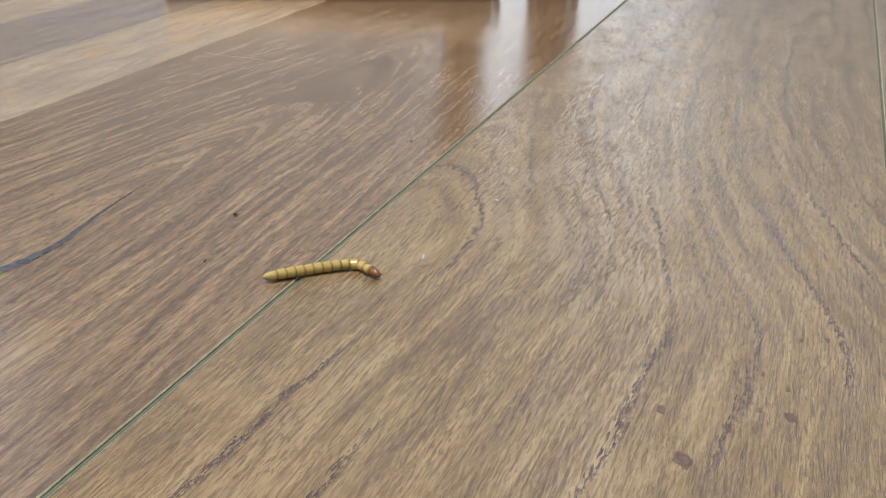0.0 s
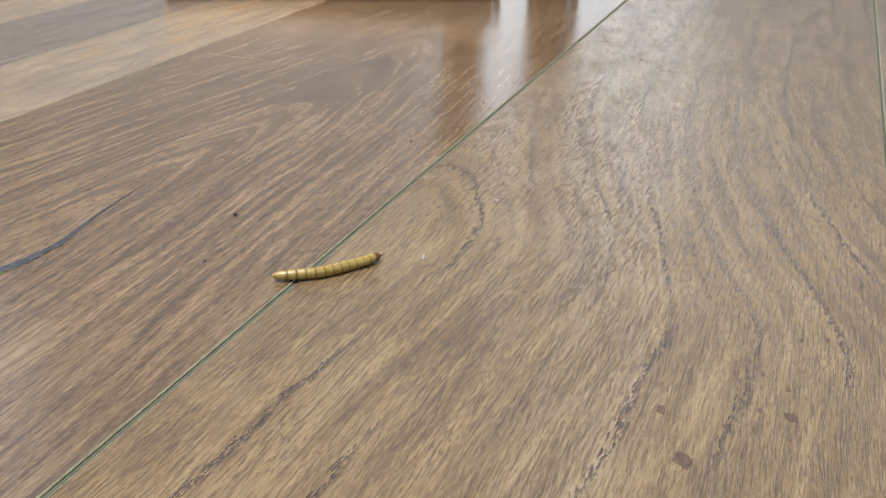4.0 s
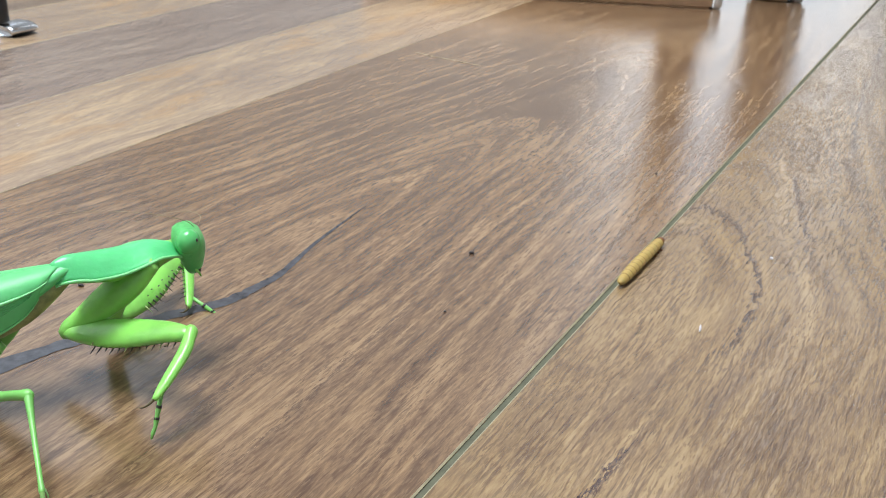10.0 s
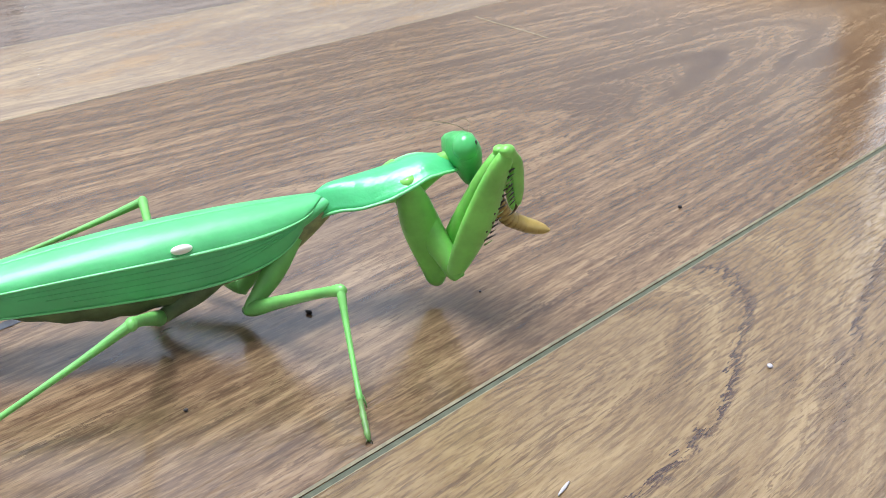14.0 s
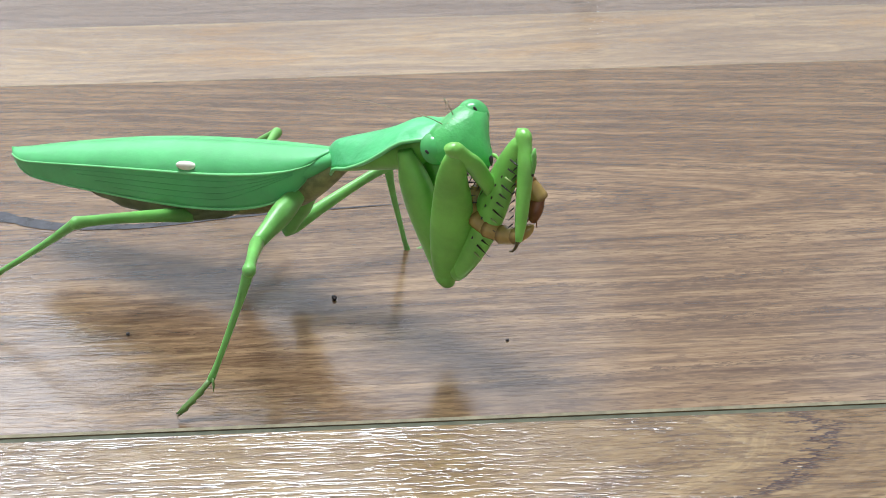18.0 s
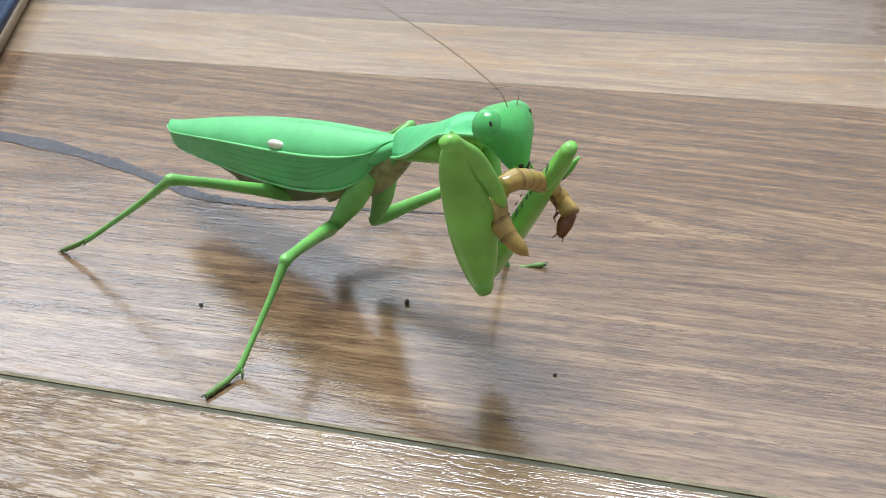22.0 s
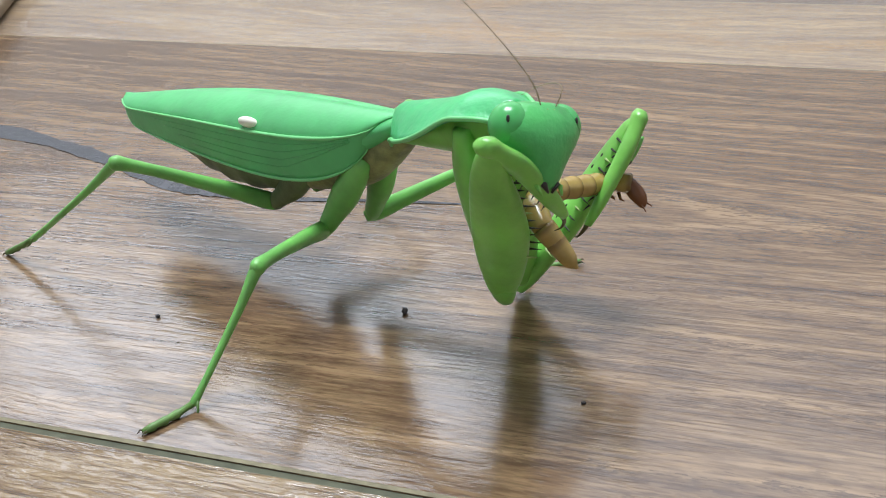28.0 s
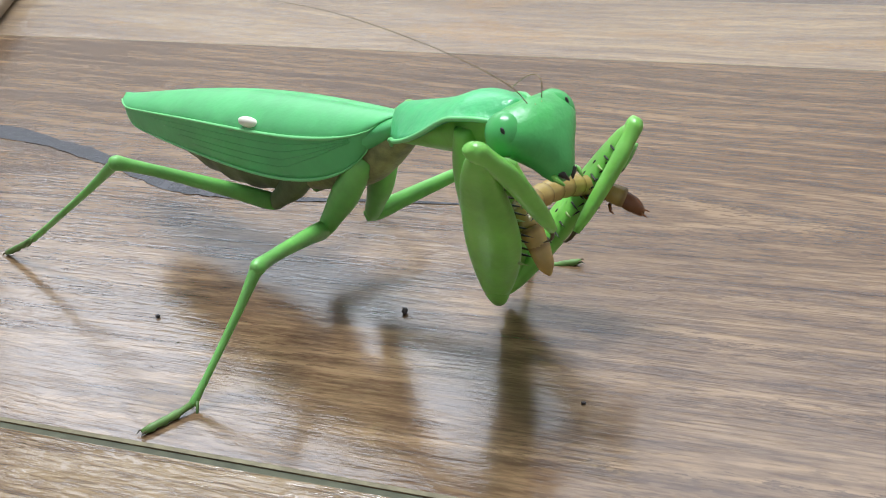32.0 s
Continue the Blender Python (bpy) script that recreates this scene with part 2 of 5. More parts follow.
GREEN_ARM = plain("arm_green", (0.205, 0.51, 0.086), 0.32, 0.24, 4.0, bump=0.22, Subsurface_Weight=0.18, Subsurface_Radius=(0.001, 0.003, 0.0006))
GREEN_LEG = plain("leg_green", (0.175, 0.45, 0.100), 0.38, 0.25, 5.0, bump=0.1, Subsurface_Weight=0.15, Subsurface_Radius=(0.001, 0.003, 0.0006))
GREEN_EDGE = plain("edge_green", (0.20, 0.60, 0.22), 0.35, 0.08, 5.0)
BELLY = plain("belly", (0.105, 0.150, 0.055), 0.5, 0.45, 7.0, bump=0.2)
THORAX = plain("thorax_skin", (0.220, 0.235, 0.085), 0.45, 0.5, 16.0, bump=0.2)
EYE = plain("eye_shell", (0.086, 0.40, 0.110), 0.26, 0.12, 8.0)
SPINE_DARK = plain("spine_dark", (0.018, 0.014, 0.012), 0.3, 0.2, 20.0)
CLAW = plain("claw_brown", (0.075, 0.060, 0.022), 0.35, 0.2, 20.0)
SPINE_PALE = plain("spine_pale", (0.30, 0.40, 0.14), 0.35, 0.1, 20.0)
IVORY = plain("ivory_spot", (0.86, 0.84, 0.70), 0.45, 0.06, 20.0)
FEELER = plain("feeler", (0.22, 0.17, 0.09), 0.5, 0.2, 10.0)
FOOT = plain("foot_green", (0.115, 0.215, 0.050), 0.5, 0.25, 20.0)
CRUMB_DARK = plain("crumb_dark", (0.030, 0.022, 0.020), 0.7, 0.4, 40.0)
CRUMB_PALE = plain("crumb_pale", (0.46, 0.43, 0.44), 0.6, 0.1, 40.0)


def worm_shell(name, body, band):
    n = Nodes(name)
    gx = n.xyz(n.local("Generated"))[0]
    q = n.local()
    v = n.tree.nodes.new("ShaderNodeVectorMath")
    v.operation = "SCALE"
    n.put(v.inputs[0], q)
    v.inputs["Scale"].default_value = 1 / U
    blot = n.noise(v.outputs[0], 14.0, 3.0, 0.6)
    c = n.ramp(blot, [(0.3, tuple(k * 0.8 for k in body)), (0.7, tuple(k * 1.15 for k in body))])
    c = n.mix(n.math("MULTIPLY", n.step(gx, 0.68, 0.94), 0.66, clamp=True), c, band)
    return n.done(c, 0.24, 0.5, Subsurface_Weight=0.15, Subsurface_Radius=(0.002, 0.001, 0.0005))


WORM_SHELL = worm_shell("worm_shell", (0.375, 0.262, 0.074), (0.110, 0.058, 0.017))
WORM_HEAD = plain("worm_head", (0.15, 0.055, 0.016), 0.25, 0.2, 20.0)


# ---------------------------------------------------------------- mesh helpers
def V(x, y, z):
    return Vector((x, y, z)) * U


def part(name, bm, material, parent, label="", smooth=True):
    """Links a bmesh as one mesh object under a thing or a part."""
    me = bpy.data.meshes.new(name)
    bmesh.ops.recalc_face_normals(bm, faces=bm.faces)
    bm.to_mesh(me)
    bm.free()
    if smooth:
        me.polygons.foreach_set("use_smooth", [True] * len(me.polygons))
    for m in material if isinstance(material, tuple) else (material,):
        me.materials.append(m)
    ob = new(name, me)
    ob.parent = parent
    if label:
        ob["label"] = label
    return ob


def twin(ob, parent, m):
    """A second piece on the same mesh, at pose m under its parent."""
    o = new(ob.name.split(".")[0], ob.data)
    o.parent, o.matrix_basis = parent, m
    return o


def box(bm, x0, y0, z0, x1, y1, z1):
    vs = [bm.verts.new((x, y, z)) for z in (z0, z1) for x, y in ((x0, y0), (x1, y0), (x1, y1), (x0, y1))]
    for f in ((0, 3, 2, 1), (4, 5, 6, 7), (0, 1, 5, 4), (1, 2, 6, 5), (2, 3, 7, 6), (3, 0, 4, 7)):
        bm.faces.new([vs[i] for i in f])
    return vs


def soft_box(x0, y0, z0, x1, y1, z1, r, seg=2):
    bm = bmesh.new()
    box(bm, x0, y0, z0, x1, y1, z1)
    bmesh.ops.bevel(bm, geom=bm.edges[:], offset=r, segments=seg, affect="EDGES")
    return bm


def loft(bm, rings, n=14):
    """Rings of (x, half width, half height, y, z), in units, joined along x and closed at the ends."""
    loops = []
    for x, ry, rz, cy, cz in rings:
        loops.append([bm.verts.new(V(x, cy + ry * math.cos(2 * math.pi * k / n), cz + rz * math.sin(2 * math.pi * k / n))) for k in range(n)])
    for a, b in zip(loops, loops[1:]):
        for k in range(n):
            bm.faces.new((a[k], a[(k + 1) % n], b[(k + 1) % n], b[k]))
    bm.faces.new(loops[0][::-1])
    bm.faces.new(loops[-1])
    return bm


def lofted(rings, n=14, fine=3):
    """A closed body through rings, with more rings put in smoothly between them."""
    if len(rings) < 4:
        return loft(bmesh.new(), rings, n)
    ext, out = [rings[0], *rings, rings[-1]], []
    for i in range(1, len(ext) - 2):
        a, b, c, d = ext[i - 1:i + 3]
        for k in range(fine):
            s = k / fine
            row = [0.5 * (2 * q + (u - p) * s + (2 * p - 5 * q + 4 * u - v) * s * s + (3 * q - p - 3 * u + v) * s ** 3) for p, q, u, v in zip(a, b, c, d)]
            row[1], row[2] = max(row[1], 0.002), max(row[2], 0.002)
            out.append(row)
    return loft(bmesh.new(), out + [rings[-1]], n)


def along(bm, pts, radii, n=8):
    """A tube along points, in units."""
    pts = [Vector(p) for p in pts]
    loops, up = [], Vector((0.13, 0.21, 0.97))
    for i, p in enumerate(pts):
        d = (pts[min(i + 1, len(pts) - 1)] - pts[max(i - 1, 0)]).normalized()
        a = d.cross(up).normalized()
        b = a.cross(d).normalized()
        loops.append([bm.verts.new((p + (a * math.cos(2 * math.pi * k / n) + b * math.sin(2 * math.pi * k / n)) * radii[i]) * U) for k in range(n)])
    for a, b in zip(loops, loops[1:]):
        for k in range(n):
            bm.faces.new((a[k], a[(k + 1) % n], b[(k + 1) % n], b[k]))
    bm.faces.new(loops[0][::-1])
    bm.faces.new(loops[-1])
    return bm


def smooth_line(pts, steps):
    """Catmull-Rom points through pts."""
    pts = [Vector(p) for p in pts]
    ext = [pts[0] * 2 - pts[1], *pts, pts[-1] * 2 - pts[-2]]
    out = []
    for i in range(1, len(ext) - 2):
        a, b, c, d = ext[i - 1:i + 3]
        for k in range(steps):
            s = k / steps
            out.append(0.5 * (2 * b + (c - a) * s + (2 * a - 5 * b + 4 * c - d) * s * s + (3 * b - a - 3 * c + d) * s ** 3))
    return out + [pts[-1]]


def ball(r, sub=2, scale=(1, 1, 1)):
    bm = bmesh.new()
    bmesh.ops.create_icosphere(bm, subdivisions=sub, radius=r * U)
    bmesh.ops.scale(bm, vec=scale, verts=bm.verts)
    return bm


def empty(name, label, category, group="", kind=""):
    return tagged(new(name), label, category, group, kind)


def setting(name, bm, material, label="", smooth=False):
    ob = part(name, bm, material, None, "", smooth)
    return tagged(ob, label, "", "", "structure")


# ---------------------------------------------------------------- room shell
def wall_with_opening(axis, at, thick, a0, a1, h, o0, o1, z0, z1):
    """A wall across one axis; the opening runs from o0 to o1 and from z0 to z1."""
    bm = bmesh.new()
    for p0, p1, q0, q1 in ((a0, o0, 0, h), (o1, a1, 0, h), (o0, o1, 0, z0), (o0, o1, z1, h)):
        if p1 - p0 < 1e-4 or q1 - q0 < 1e-4:
            continue
        if axis == "y":
            box(bm, p0, at, q0, p1, at + thick, q1)
        else:
            box(bm, at, p0, q0, at + thick, p1, q1)
    return bm


bm = wall_with_opening("y", NORTH_Y, 0.12, WEST_X - 0.12, 0.60, ROOM_H, -1.85, 0.45, 1.05, 1.85)
piece = wall_with_opening("y", NORTH_Y, 0.12, 0.60, EAST_X + 0.12, ROOM_H, 0.80, 1.95, 1.05, 1.85)
spare = bpy.data.meshes.new("wall_piece")
piece.to_mesh(spare)
piece.free()
bm.from_mesh(spare)
bpy.data.meshes.remove(spare)
setting("wall_north", bm, WALL, "off-white painted wall with two wide windows")
setting("wall_east", wall_with_opening("x", EAST_X, 0.12, SOUTH_Y, NORTH_Y, ROOM_H, 0.13, 0.63, 0.06, 2.05), WALL, "off-white painted wall with a tall glazed door")
# the south opening is added to hold the fill lamp
setting("wall_south", wall_with_opening("y", SOUTH_Y - 0.12, 0.12, WEST_X - 0.12, EAST_X + 0.12, ROOM_H, -1.0, 0.6, 0.95, 2.15), WALL, "off-white painted wall with an opening added for fill light")
bm = bmesh.new()
box(bm, WEST_X - 0.12, SOUTH_Y, 0, WEST_X, NORTH_Y, ROOM_H)
setting("wall_west", bm, WALL, "plain off-white painted wall")
bm = bmesh.new()
box(bm, WEST_X - 0.12, SOUTH_Y - 0.12, ROOM_H, EAST_X + 0.12, NORTH_Y + 0.12, ROOM_H + 0.1)
setting("ceiling", bm, WALL, "plain white ceiling")


def window(name, axis, at, o0, o1, z0, z1, mullions):
    root = empty(name, "white framed window with clear panes", "", "", "structure")
    bars = [(o0, o0 + 0.05, z0, z1), (o1 - 0.05, o1, z0, z1), (o0 + 0.05, o1 - 0.05, z0, z0 + 0.05), (o0 + 0.05, o1 - 0.05, z1 - 0.05, z1)]
    bars += [(m - 0.02, m + 0.02, z0 + 0.05, z1 - 0.05) for m in mullions]
    for p0, p1, q0, q1 in bars:
        bm = soft_box(p0, at, q0, p1, at + 0.06, q1, 0.004) if axis == "y" else soft_box(at, p0, q0, at + 0.06, p1, q1, 0.004)
        part("window_frame", bm, WHITE, root)
    return root


window("window_1", "y", NORTH_Y + 0.03, -1.85, 0.45, 1.05, 1.85, (-0.58,))
window("window_4", "y", NORTH_Y + 0.03, 0.80, 1.95, 1.05, 1.85, ())
# unseen frame around the added south opening
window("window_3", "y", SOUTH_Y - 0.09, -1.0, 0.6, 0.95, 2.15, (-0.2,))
window("window_2", "x", EAST_X + 0.03, 0.13, 0.63, 0.06, 2.05, ())


def ceiling_light():
    root = empty("ceiling_light", "flat white rectangular ceiling light fixed overhead", "ceiling light")
    cx, cy = CEILING_LAMP
    for x0, y0, x1, y1 in ((-0.64, -0.34, 0.64, -0.305), (-0.64, 0.305, 0.64, 0.34), (-0.64, -0.304, -0.605, 0.304), (0.605, -0.304, 0.64, 0.304)):
        part("frame", soft_box(cx + x0, cy + y0, ROOM_H - 0.06, cx + x1, cy + y1, ROOM_H, 0.003), WHITE, root)
    part("back_plate", soft_box(cx - 0.604, cy - 0.304, ROOM_H - 0.02, cx + 0.604, cy + 0.304, ROOM_H, 0.002), WHITE, root)


ceiling_light()
bm = bmesh.new()
box(bm, -40, -40, -0.45, 40, 40, -0.4)
setting("ground", bm, plain("yard", (0.22, 0.2, 0.17), 0.9, 0.2, 0.1), "pale bare ground outside the windows")


# ---------------------------------------------------------------- floor of printed planks
bm = bmesh.new()
box(bm, WEST_X, SOUTH_Y, -0.02, EAST_X, NORTH_Y, -0.00042)
floor = setting("floor", bm, FILLER, "glossy wood-look plank floor with a dark green-grey joint")


def plank(x0, x1, y0, y1, material, gap, bevel, north=None):
    """One plank of the floor, with an eased edge towards its joints."""
    bm = bmesh.new()
    g, k = gap / 2, (gap if north is None else north) / 2
    b0, b1 = bevel, bevel if north is None else north
    corners = ((x0, y0, 1, 1), (x1, y0, -1, 1), (x1, y1, -1, -1), (x0, y1, 1, -1))
    lo = [bm.verts.new(V(x + sx * 0.004, y + (g if sy > 0 else -k), -0.034)) for x, y, sx, sy in corners]
    md = [bm.verts.new(V(x + sx * 0.004, y + (g if sy > 0 else -k), -(b0 if sy > 0 else b1) * 0.8)) for x, y, sx, sy in corners]
    hi = [bm.verts.new(V(x + sx * 0.006, y + (g + b0 if sy > 0 else -k - b1), 0)) for x, y, sx, sy in corners]
    for a, b, k in ((lo, md, 0), (md, hi, 1)):
        for i in range(4):
            f = bm.faces.new((a[i], a[(i + 1) % 4], b[(i + 1) % 4], b[i]))
            f.material_index = 1 if k and i in (0, 2) else 0
    bm.faces.new(hi)
    return part("plank", bm, (material, JOINT_EDGE), floor, "", smooth=False)


X0, X1 = WEST_X / U, EAST_X / U
main_plank = plank(-30.0, 30.0, 0.0, 4.28, WOOD_UMBER, 0.033, 0.010, 0.003)
plank(30.0, X1, 0.0, 4.28, WOOD_UMBER, 0.033, 0.010, 0.003)
plank(X0, -30.0, 0.0, 4.28, WOOD_BROWN, 0.033, 0.010)
gold_plank = plank(-22.0, 26.0, -4.0, 0.0, WOOD_GOLD, 0.033, 0.010)
plank(26.0, X1, -4.0, 0.0, WOOD_BROWN, 0.033, 0.010)
plank(X0, -22.0, -4.0, 0.0, WOOD_BROWN, 0.033, 0.010)
for y0, y1, first in ((4.28, 5.75, WOOD_PALE), (5.75, 7.32, WOOD_GREY), (7.32, 8.6, WOOD_PALE)):
    plank(-28.0, 16.0, y0, y1, first, 0.004, 0.003)
    plank(16.0, X1, y0, y1, WOOD_BROWN, 0.004, 0.003)
    plank(X0, -28.0, y0, y1, WOOD_BROWN, 0.004, 0.003)
rng = random.Random(4)
y = 8.6
while y < NORTH_Y / U - 0.01:
    y1, cut = min(y + 4.0, NORTH_Y / U), rng.uniform(-20, 30)
    plank(X0, cut, y, y1, rng.choice((WOOD_PALE, WOOD_GREY, WOOD_BROWN)), 0.01, 0.005)
    plank(cut, X1, y, y1, rng.choice((WOOD_PALE, WOOD_GREY, WOOD_BROWN)), 0.01, 0.005)
    y = y1
y = -4.0
while y > SOUTH_Y / U + 0.01:
    y1, cut = max(y - 4.0, SOUTH_Y / U), rng.uniform(-20, 30)
    plank(X0, cut, y1, y, rng.choice((WOOD_GOLD, WOOD_BROWN)), 0.026, 0.010)
    plank(cut, X1, y1, y, rng.choice((WOOD_GOLD, WOOD_BROWN)), 0.026, 0.010)
    y = y1


def crack_print():
    """The long dark split printed on the plank, thick at its west end and tapering to a hair."""
    mid = smooth_line([(-5.4, 2.95, 0), (-3.8, 2.60, 0), (-2.87, 2.40, 0), (-2.39, 2.26, 0), (-1.91, 2.06, 0), (-1.58, 1.91, 0), (-1.30, 1.875, 0), (-1.03, 1.87, 0), (-0.48, 1.96, 0), (0.33, 2.04, 0)], 8)
    bm, r = bmesh.new(), random.Random(2)
    edge = []
    for i, p in enumerate(mid):
        s = i / (len(mid) - 1)
        w = 0.088 * (1 - s) ** 0.9 * (0.75 + 0.5 * r.random()) + 0.004
        edge.append((bm.verts.new(V(p.x, p.y + w, 0.003)), bm.verts.new(V(p.x, p.y - w * 0.8, 0.003))))
    for a, b in zip(edge, edge[1:]):
        bm.faces.new((a[0], a[1], b[1], b[0]))
    return part("crack", bm, CRACK, main_plank, "dark printed split in the wood")


crack_print()


def knot(x, y, a, b, turn):
    """A small dark knot printed on the golden plank."""
    q, bm = random.Random(int(abs(x * y) * 1000)), bmesh.new()
    ca, sa = math.cos(radians(turn)), math.sin(radians(turn))
    ring = []
    for k in range(14):
        w = 2 * math.pi * k / 14
        s = q.uniform(0.75, 1.15)
        px, py = a * s * math.cos(w), b * s * math.sin(w)
        ring.append(bm.verts.new(V(x + px * ca - py * sa, y + px * sa + py * ca, 0.0025)))
    bm.faces.new(ring)
    return part("knot", bm, KNOT, gold_plank, "small dark knot mark")


for row in ((-1.73, -2.661, 0.045, 0.026, 10), (-1.531, -3.369, 0.060, 0.042, 30), (-0.404, -3.543, 0.040, 0.016, 5), (-1.517, -3.195, 0.030, 0.016, 0), (-1.106, -3.013, 0.035, 0.013, 8),
            (-1.058, -3.178, 0.035, 0.013, 4), (-2.216, -2.855, 0.085, 0.050, 20), (-0.47, -3.385, 0.030, 0.012, 3), (-1.194, -3.335, 0.032, 0.014, 0), (-0.15, -2.35, 0.05, 0.010, 4)):
    knot(*row)


def scuff(points, width):
    bm, edge = bmesh.new(), []
    for x, y in points:
        edge.append((bm.verts.new(V(x - width, y, 0.003)), bm.verts.new(V(x + width, y, 0.003))))
    for a, b in zip(edge, edge[1:]):
        bm.faces.new((a[0], a[1], b[1], b[0]))
    return part("scuff", bm, JOINT_EDGE, main_plank, "pale printed board end")


scuff(((4.85, 3.20), (4.87, 3.5), (4.86, 3.8), (4.88, 4.06)), 0.008)


# ---------------------------------------------------------------- furniture at the edge of the room
def bench(corner, far_end):
    """A pine bench on floor runners, seen by one runner and the foot of its upright."""
    root = empty("bench", "orange pine bench on a low runner with white end caps", "bench")
    ang = math.atan2(far_end[1] - corner[1], far_end[0] - corner[0])
    root.matrix_basis = Matrix.Translation(V(*corner, 0)) @ Matrix.Rotation(ang, 4, "Z")
    ln = math.hypot(far_end[0] - corner[0], far_end[1] - corner[1])
    part("runner", soft_box(0.0, -0.55 * U, 0.0, ln * U, 0.0, 0.55 * U, 0.001), PINE, root, "orange pine floor runner")
    part("end_cap", soft_box(-0.16 * U, -0.54 * U, 0.0, -0.004 * U, -0.01 * U, 0.53 * U, 0.0008), WHITE, root, "white end cap")
    part("upright", soft_box(0.05 * U, -0.50 * U, 0.552 * U, 0.65 * U, -0.06 * U, 0.42, 0.002), PINE, root, "pine upright")
    part("seat", soft_box(-0.2 * U, -4.0 * U, 0.42, ln * U, 0.1 * U, 0.44, 0.002), PINE, root, "pine seat board")
    return root


bench((10.51, 2.0), (7.7, 6.4))


def block_leg():
    root = empty("table_leg", "thick orange pine table leg with white side", "table leg")
    root.matrix_basis = Matrix.Translation(V(12.0, 1.33, 0)) @ Matrix.Rotation(radians(-63), 4, "Z")
    part("leg", soft_box(-0.35 * U, 0.0, 0.012 * U, 0.25 * U, 0.5 * U, 0.28, 0.002), PINE, root, "orange pine face")
    part("side", soft_box(0.26 * U, 0.02 * U, 0.012 * U, 0.5 * U, 0.48 * U, 0.28, 0.002), WHITE, root, "white side")
    part("glide", soft_box(-0.3 * U, 0.1 * U, 0.0, 0.3 * U, 0.4 * U, 0.012 * U, 0.00008), BLACK, root)


block_leg()


def chair_leg():
    root = empty("chair_leg", "black steel chair leg on a chrome glide", "chair leg")
    root.matrix_basis = Matrix.Translation(V(2.52, 7.78, 0)) @ Matrix.Diagonal((0.5, 0.5, 0.5, 1))
    part("tube", along(bmesh.new(), smooth_line([(-0.45, 0.1, 0.30), (-0.52, 0.25, 1.2), (-0.65, 1.4, 2.1), (-0.85, 5.0, 2.5), (-1.1, 12.0, 2.7)], 5), [0.24] * 21, 16), BLACK, root, "black steel tube")
    part("glide", lofted([(-0.5, 0.30, 0.10, 0, 0.10), (-0.44, 0.36, 0.13, 0, 0.13), (0.18, 0.36, 0.13, 0, 0.13), (0.26, 0.30, 0.09, 0, 0.12)], 20), CHROME, root, "chrome glide")
    part("pad", lofted([(-0.42, 0.30, 0.012, 0, 0.012), (0.16, 0.30, 0.012, 0, 0.012)], 16), BLACK, root)


chair_leg()


def blue_case():
    """Flat navy case lying on the floor, its corner beside the insect's tail."""
    root = empty("flat_case", "dark navy flat case with a tan edge on the floor", "case")
    root.matrix_basis = Matrix.Translation(V(-4.05, 3.35, 0)) @ Matrix.Rotation(radians(119), 4, "Z")
    part("cover", soft_box(-0.2 * U, 0.02 * U, 0.16 * U, 9.0 * U, 6.0 * U, 0.30 * U, 0.0008), NAVY, root, "navy cover")
    part("edge", soft_box(-0.15 * U, 0.06 * U, 0.0, 8.95 * U, 5.95 * U, 0.158 * U, 0.0006), CARD, root, "tan edge")


blue_case()


# ---------------------------------------------------------------- crumbs on the floor
def crumb(name, at, r, material, stretch, turn, label):
    bm = ball(r, 2, stretch)
    q = random.Random(int(abs(at[0]) * 100) + 3)
    for v in bm.verts:
        v.co *= 1 + q.uniform(-0.22, 0.22)
    ob = part(name, bm, material, None)
    low = min(v.co.z for v in ob.data.vertices)
    ob.matrix_basis = Matrix.Translation(V(*at, 0) - Vector((0, 0, low))) @ Matrix.Rotation(radians(turn), 4, "Z")
    return tagged(ob, label, "crumb", "crumbs on the floor")


DARK_CRUMB, PALE_CRUMB = "tiny black crumb lying on the wood floor", "tiny white fleck lying on the wood floor"
crumb("crumb", (0.0, 1.0), 0.015, CRUMB_DARK, (0.7, 1.2, 0.7), 20, DARK_CRUMB)
crumb("crumb", (-0.917, 0.747), 0.010, CRUMB_DARK, (1, 0.9, 0.7), 60, DARK_CRUMB)
crumb("crumb", (0.781, 0.576), 0.008, CRUMB_DARK, (1, 0.8, 0.6), 10, DARK_CRUMB)
crumb("crumb", (2.496, 0.433), 0.013, CRUMB_DARK, (1, 1, 0.7), 35, DARK_CRUMB)
crumb("crumb", (-1.9, 2.75), 0.015, CRUMB_DARK, (1, 1.2, 0.6), 35, DARK_CRUMB)
crumb("crumb", (1.218, -0.814), 0.014, CRUMB_PALE, (1, 1, 0.6), 0, PALE_CRUMB)
crumb("crumb", (-0.201, -0.666), 0.020, CRUMB_PALE, (2.6, 0.35, 0.3), 12, PALE_CRUMB)


